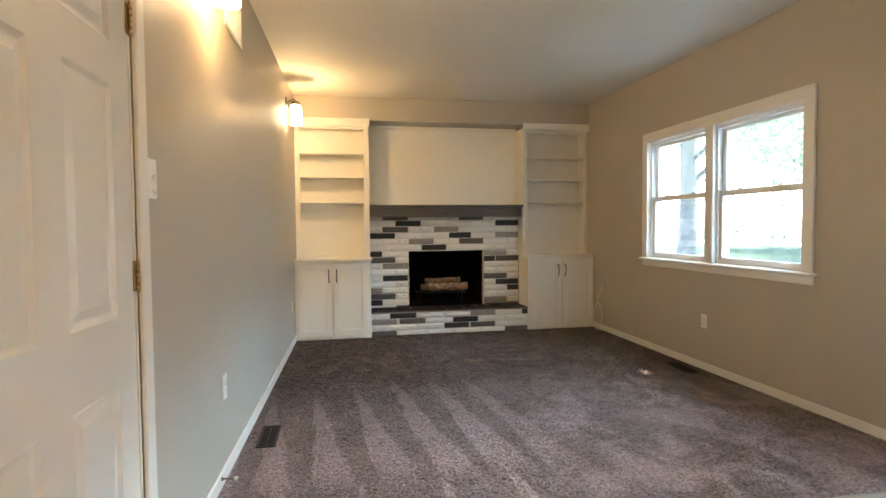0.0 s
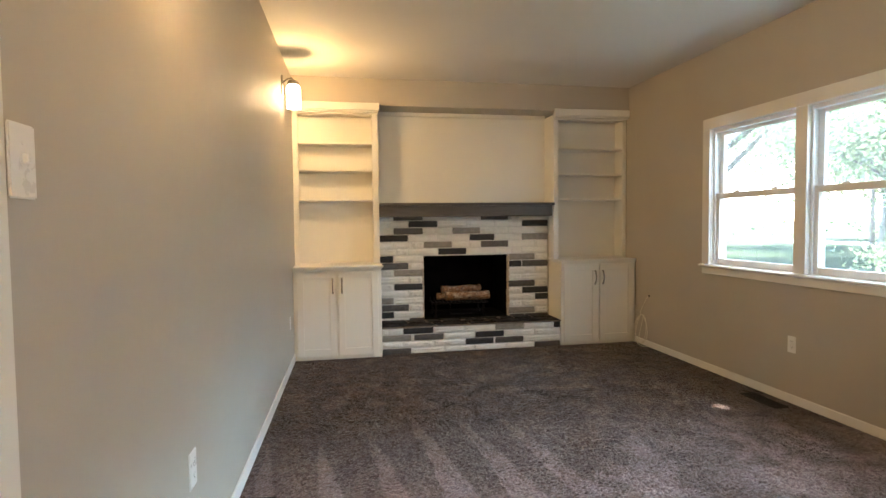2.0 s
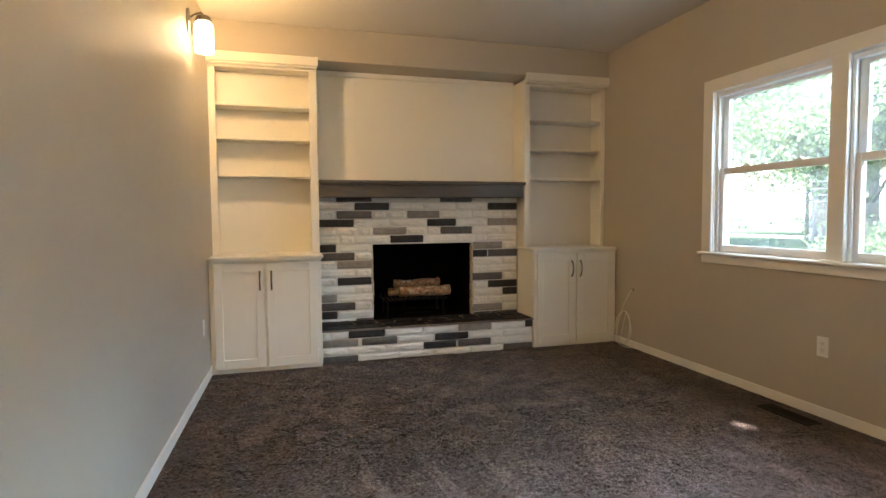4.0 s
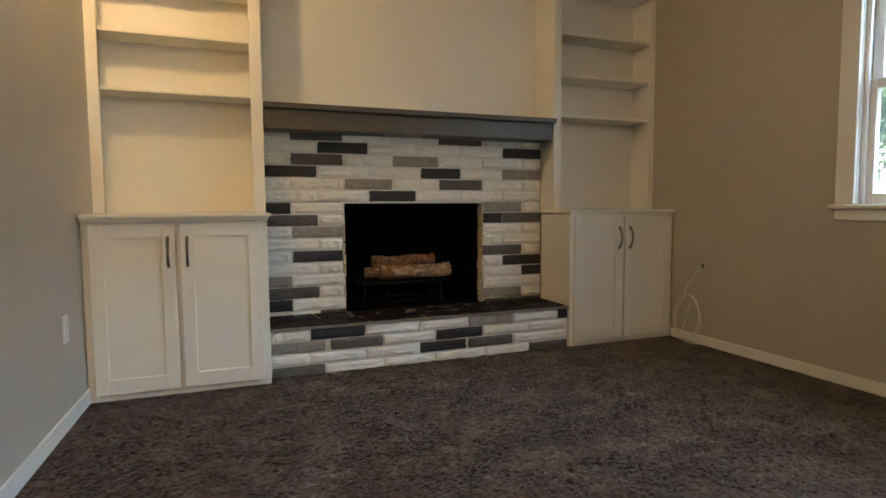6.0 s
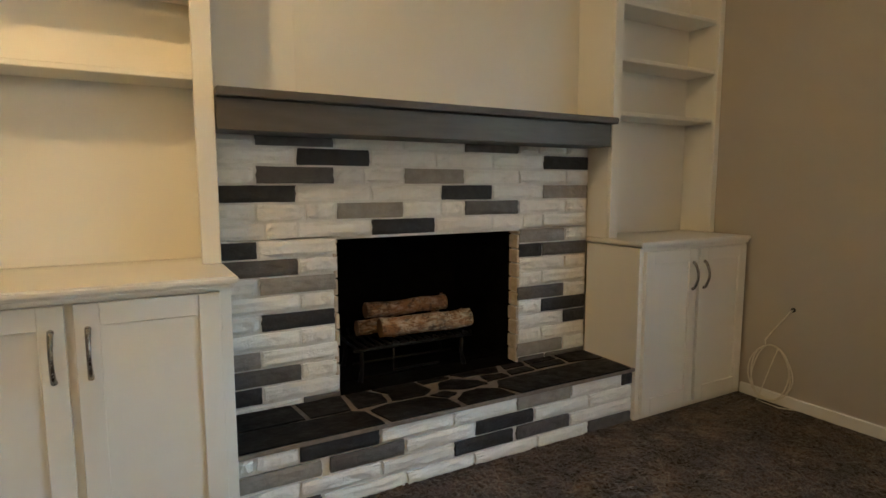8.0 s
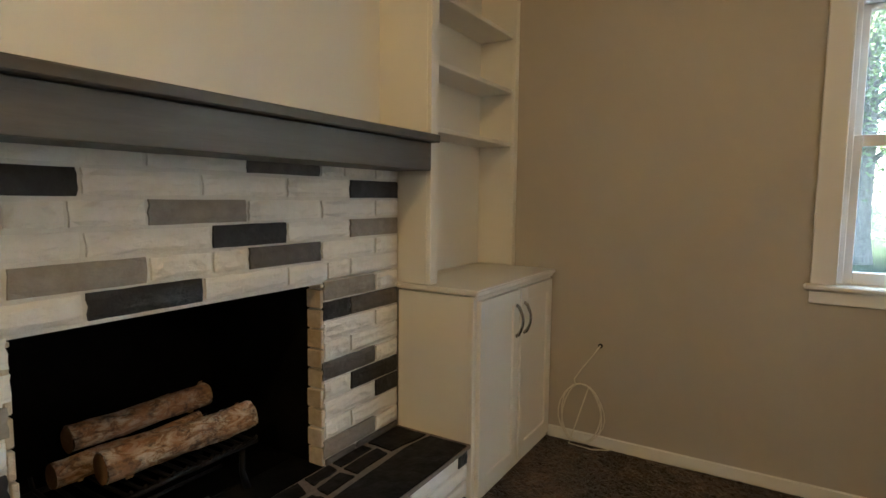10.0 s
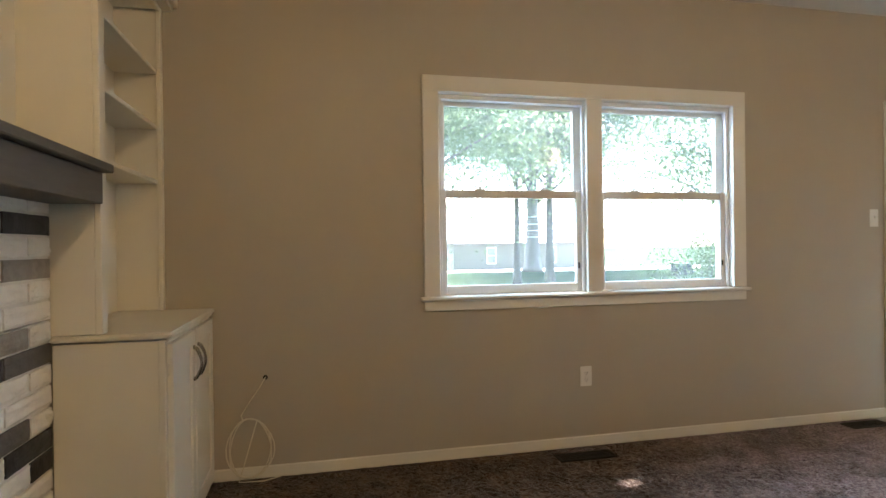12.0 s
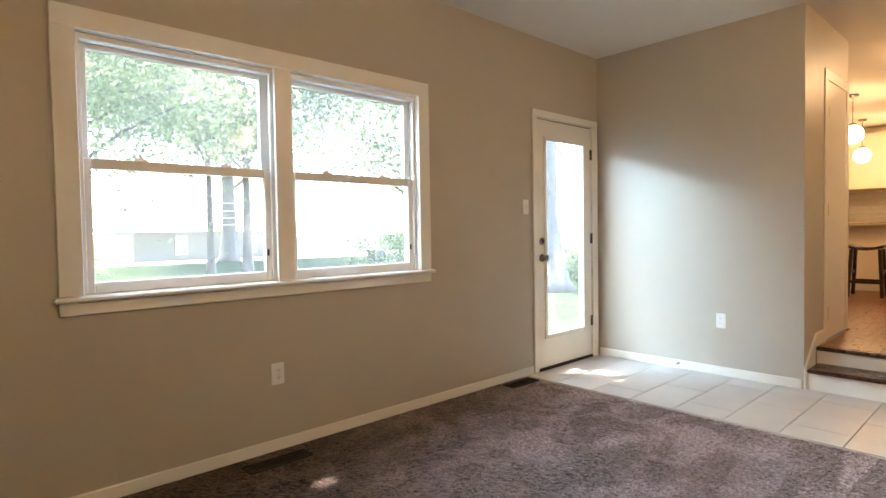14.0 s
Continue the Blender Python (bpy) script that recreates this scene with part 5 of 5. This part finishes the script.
def leaves(centres, radii, count, size, seed, density=1.0, skip=None):
    """Many small leaf clumps in soft ellipsoids, as one mesh."""
    rg = np.random.default_rng(seed)
    pick = rg.integers(0, len(centres), count)
    d = rg.normal(size=(count, 3))
    d /= np.linalg.norm(d, axis=1)[:, None]
    p = np.array(centres)[pick] + rg.normal(size=(count, 3)) * 0.55 * np.array(radii)[pick]
    if skip is not None:
        p = p[skip(p)]
    n = len(p)
    a = rg.normal(size=(n, 3))
    a /= np.linalg.norm(a, axis=1)[:, None]
    b = np.cross(a, rg.normal(size=(n, 3)))
    b /= np.linalg.norm(b, axis=1)[:, None]
    s = size * (0.30 + 0.62 * rg.random(n))[:, None]
    quad = np.stack([p - a * s, p - b * s * 0.55, p + a * s, p + b * s * 0.55], 1).reshape(-1, 3)
    me = bpy.data.meshes.new("crown")
    me.from_pydata(quad.tolist(), [], (np.arange(n * 4).reshape(-1, 4)).tolist())
    return me


def tree(x, y, r, height, crown_z, spread, count, size, seed, mat=None, label="tall shade tree with a green leafy crown", flare=1.6, lean=0.0, low=0.0):
    rg = random.Random(seed)
    ob = thing("tree", label, "tree", (x, y, ZG))
    bm = bmesh.new()
    pts = [(lean * (max(h, 0) / height) ** 1.3 * height * 0.1 + 0.1 * r * math.sin(h), 0.08 * r * math.cos(h * 1.3), h) for h in np.linspace(-0.1, height * 0.8, 14)]
    rad = [r * (flare if k == 0 else (1 + (flare - 1) * 0.25 if k == 1 else 1)) * (1 - 0.65 * k / 13) for k in range(14)]
    pts.insert(1, (0, 0, 0.25))
    rad.insert(1, r * (1 + (flare - 1) * 0.5))
    tube(bm, pts, rad, 14)
    part("trunk", bm, M_BARK, ob, "rough grey-brown trunk")
    bm = bmesh.new()
    centres, radii = [], []
    for k in range(22):
        h = crown_z + (height - crown_z) * rg.random() ** 0.8 * 0.75 - low * rg.random()
        a_ = k * 2.4 + rg.uniform(-0.5, 0.5)
        ln = spread * rg.uniform(0.45, 1.0) * (1.1 - 0.6 * (h - crown_z) / (height - crown_z + 0.1))
        tip = Vector((math.cos(a_) * ln, math.sin(a_) * ln, h + ln * 0.25))
        st = Vector((0, 0, max(1.8, h - ln * 0.35)))
        mid = st.lerp(tip, 0.5) + Vector((0, 0, 0.25 * ln * 0.3))
        tube(bm, [st, mid, tip], [r * 0.32, r * 0.2, r * 0.06], 6)
        for f in (0.55, 0.8, 1.05):
            c_ = st.lerp(tip, f) + Vector((rg.uniform(-0.5, 0.5), rg.uniform(-0.5, 0.5), rg.uniform(-0.3, 0.5)))
            centres.append(tuple(c_))
            q = spread * rg.uniform(0.2, 0.42)
            radii.append((q * 1.2, q * 1.2, q * 0.75))
    centres.append((0, 0, height * 0.88))
    radii.append((spread * 0.4, spread * 0.4, height * 0.12))
    part("limb", bm, M_BARK, ob, "spreading limbs")
    part("crown", leaves(centres, radii, int(count * 3.0), size, seed), mat or M_LEAF, ob, "loose green foliage", kind="stuff")
    return ob


# the nearest tree, by the glazed door, and the one past the fireplace end
tree(8.7, -3.42, 0.26, 16.0, 7.2, 4.6, 8000, 0.11, 21, label="big shade tree with a flared trunk close to the glazed door", flare=2.9, low=1.0)
tree(7.9, 12.7, 0.20, 12.0, 2.4, 4.4, 30000, 0.09, 22, label="leafy tree with low branches past the fireplace end of the lawn", low=1.5)
tree(20.5, 18.2, 0.24, 12.0, 2.2, 6.4, 34000, 0.12, 23, M_LEAF2, "spreading green tree beyond the low shrubs", low=0.8)
tree(21.4, -0.2, 0.13, 12.0, 4.2, 5.2, 18000, 0.10, 24, label="slim tree standing on the front lawn")
tree(20.5, -1.2, 0.16, 12.0, 4.4, 5.2, 18000, 0.10, 25, M_LEAF2, "slim dark-trunked tree next to another on the lawn")
tree(31.5, -4.9, 0.42, 15.0, 6.6, 8.5, 26000, 0.15, 26, label="thick old tree near the street")
tree(18.0, 5.4, 0.22, 12.0, 1.9, 6.0, 30000, 0.09, 33, M_LEAF, "low-branched green tree on the lawn", low=2.6)
tree(26.0, 14.5, 0.25, 12.0, 3.4, 6.5, 14000, 0.13, 28, label="broad green tree by the street")
tree(30.0, 28.0, 0.35, 14.0, 4.5, 7.0, 8000, 0.22, 29, M_LEAF2, "large distant shade tree")
tree(16.5, -7.2, 0.25, 12.0, 2.4, 5.6, 22000, 0.10, 30, label="leafy tree on the side lawn")
for k, (x, y) in enumerate(((62, 14), (64, 34), (58, 52))):
    tree(x, y, 0.4, 13.0 + k % 3, 4.5, 8.0, 5500, 0.3, 40 + k, (M_LEAF, M_LEAF2)[k % 2], "distant leafy tree across the street")


def bush(x, y, r, h, seed, label="rounded green shrub on the lawn"):
    rg = random.Random(seed)
    ob = thing("shrub", label, "shrub", (x, y, ZG))
    cs = [(rg.uniform(-r, r) * 0.6, rg.uniform(-r, r) * 0.6, h * rg.uniform(0.3, 0.7)) for _ in range(7)]
    bm = bmesh.new()
    for c_ in cs:
        tube(bm, [(c_[0] * 0.2, c_[1] * 0.2, 0), c_], [0.03, 0.012], 5)
    part("stems", bm, M_BARK, ob)
    part("foliage", leaves(cs, [(r * 0.5, r * 0.5, h * 0.36)] * 7, 2600, 0.075, seed), M_LEAF2, ob, kind="stuff")


bush(16.0, -9.6, 1.5, 2.3, 61, "leafy shrub beyond the glazed door")
bush(15.0, -3.7, 1.2, 2.1, 62, "green shrub by the lawn edge")
bush(13.0, 12.8, 1.1, 1.1, 63, "low green shrub seen over the sill")
bush(19.5, 16.4, 1.4, 1.2, 64, "low green shrub seen over the sill")
bush(9.5, -6.4, 0.8, 1.4, 65, "green shrub next to the big trunk")
bush(24.0, 3.5, 1.5, 1.5, 66)


def house(x, y, w, d, h, label):
    ob = thing("house", label, "house", (x, y, ZG - 0.70))
    part("wall", fresh((0, d, -w / 2, w / 2, 0, h)), M_SIDING, ob, "beige siding")
    bm = bmesh.new()
    pr = [(-0.5, h), (d + 0.5, h), (d / 2, h + 2.0)]
    a_ = [bm.verts.new((px, -w / 2 - 0.4, pz)) for px, pz in pr]
    b_ = [bm.verts.new((px, w / 2 + 0.4, pz)) for px, pz in pr]
    bm.faces.new(a_), bm.faces.new(b_[::-1])
    for k in range(3):
        bm.faces.new((a_[k], a_[(k + 1) % 3], b_[(k + 1) % 3], b_[k]))
    part("roof", bm, M_ROOF, ob, "pale shingle roof")
    for k in range(2):
        yc = -w / 2 + w * (k + 0.7) / 2.3
        wn_ = part("window", fresh((-0.06, -0.001, yc - 0.42, yc + 0.42, 0.7, 2.1)), M_TRIM, ob)
        part("pane", fresh((-0.08, -0.061, yc - 0.34, yc + 0.34, 0.78, 1.38), (-0.08, -0.061, yc - 0.34, yc + 0.34, 1.43, 2.02)), M_HGLASS, wn_)
    part("foundation", fresh((-0.02, -0.001, -w / 2, w / 2, 0, 0.35)), M_BRICK_M, ob)
    return ob


house(45.0, -9.6, 12.5, 8.0, 2.45, "single-storey beige house with a pale roof across the street")
house(50.0, 30.0, 15.0, 8.0, 2.7, "single-storey beige house behind trees")
for k in range(4):
    z = (2.75, 2.35, 2.0, 1.65)[k]
    ob = thing("street_wire", "thin pale cable strung along the street", "cable", (29.0, 0, 0), group="wires along the street")
    bm = bmesh.new()
    tube(bm, [(0, y, z - 0.0 + 0.25 * ((y - 2) / 26) ** 2) for y in np.linspace(-24, 28, 14)], 0.022, 6)
    part("wire", bm, M_WIRE, ob)
for y in (-24, 28):
    ob = thing("wire_post", "grey wooden post carrying the street cables", "post", (29.0, y, ZG))
    bm = bmesh.new()
    tube(bm, [(0, 0, 0), (0, 0, 3.6)], [0.13, 0.10], 12)
    part("post", bm, M_BARK, ob)


ub = thing("utility_box", "small dark green utility box on the lawn", "utility box", (24.0, -9.5, ZG))
part("cabinet_body", fresh((-0.35, 0.35, -0.38, 0.38, 0, 0.5), bev=0.03), M_BOX, ub)
part("lid", fresh((-0.38, 0.38, -0.41, 0.41, 0.501, 0.56), bev=0.02), M_BOX, ub)

# unseen tree added over the eave to break the sun into a few patches
PATCHES = [(2.77, 6.09, 0.012), (2.99, 6.01, 0.012), (3.045, 6.97, 0.02), (3.05, 6.90, 0.02), (2.95, 6.71, 0.0), (3.30, 3.49, 0.03), (3.09, 3.36, 0.035), (2.83, 3.545, 0.045)]


def gaps(p):
    """False where a leaf would shut one of the gaps that let the sun through."""
    keep = np.ones(len(p), bool)
    w = p + np.array([7.6, 5.3, ZG])
    s = np.array(SUN_DIR)
    for px, py, r_ in PATCHES:
        q = w - np.array([px, py, 0.0])
        off = q - (q @ s)[:, None] * s
        keep &= np.linalg.norm(off, axis=1) > r_ * 0.9 + 0.075
    return keep


ov = thing("tree", "unseen tree added over the eave to break up the sun", "tree", (7.6, 5.3, ZG))
bm = bmesh.new()
tube(bm, [(-3.1, 4.3, 0), (-3.0, 4.2, 4.0), (-1.4, 2.5, 7.6), (0, 0, 8.8)], [0.26, 0.2, 0.14, 0.06], 12)
tube(bm, [(-1.4, 2.5, 7.6), (-0.5, -3.0, 9.0)], [0.12, 0.04], 8)
part("trunk", bm, M_BARK, ov)
cs = [(-0.9 + 0.75 * i, -3.0 + 0.7 * j, 8.6 + 0.3 * ((i * 3 + j * 5) % 4)) for i in range(4) for j in range(10)]
part("crown", leaves(cs, [(0.95, 0.8, 0.6)] * len(cs), 150000, 0.12, 77, skip=gaps), M_LEAF, ov, "dense foliage added to block the sun, with gaps left for patches", kind="stuff")
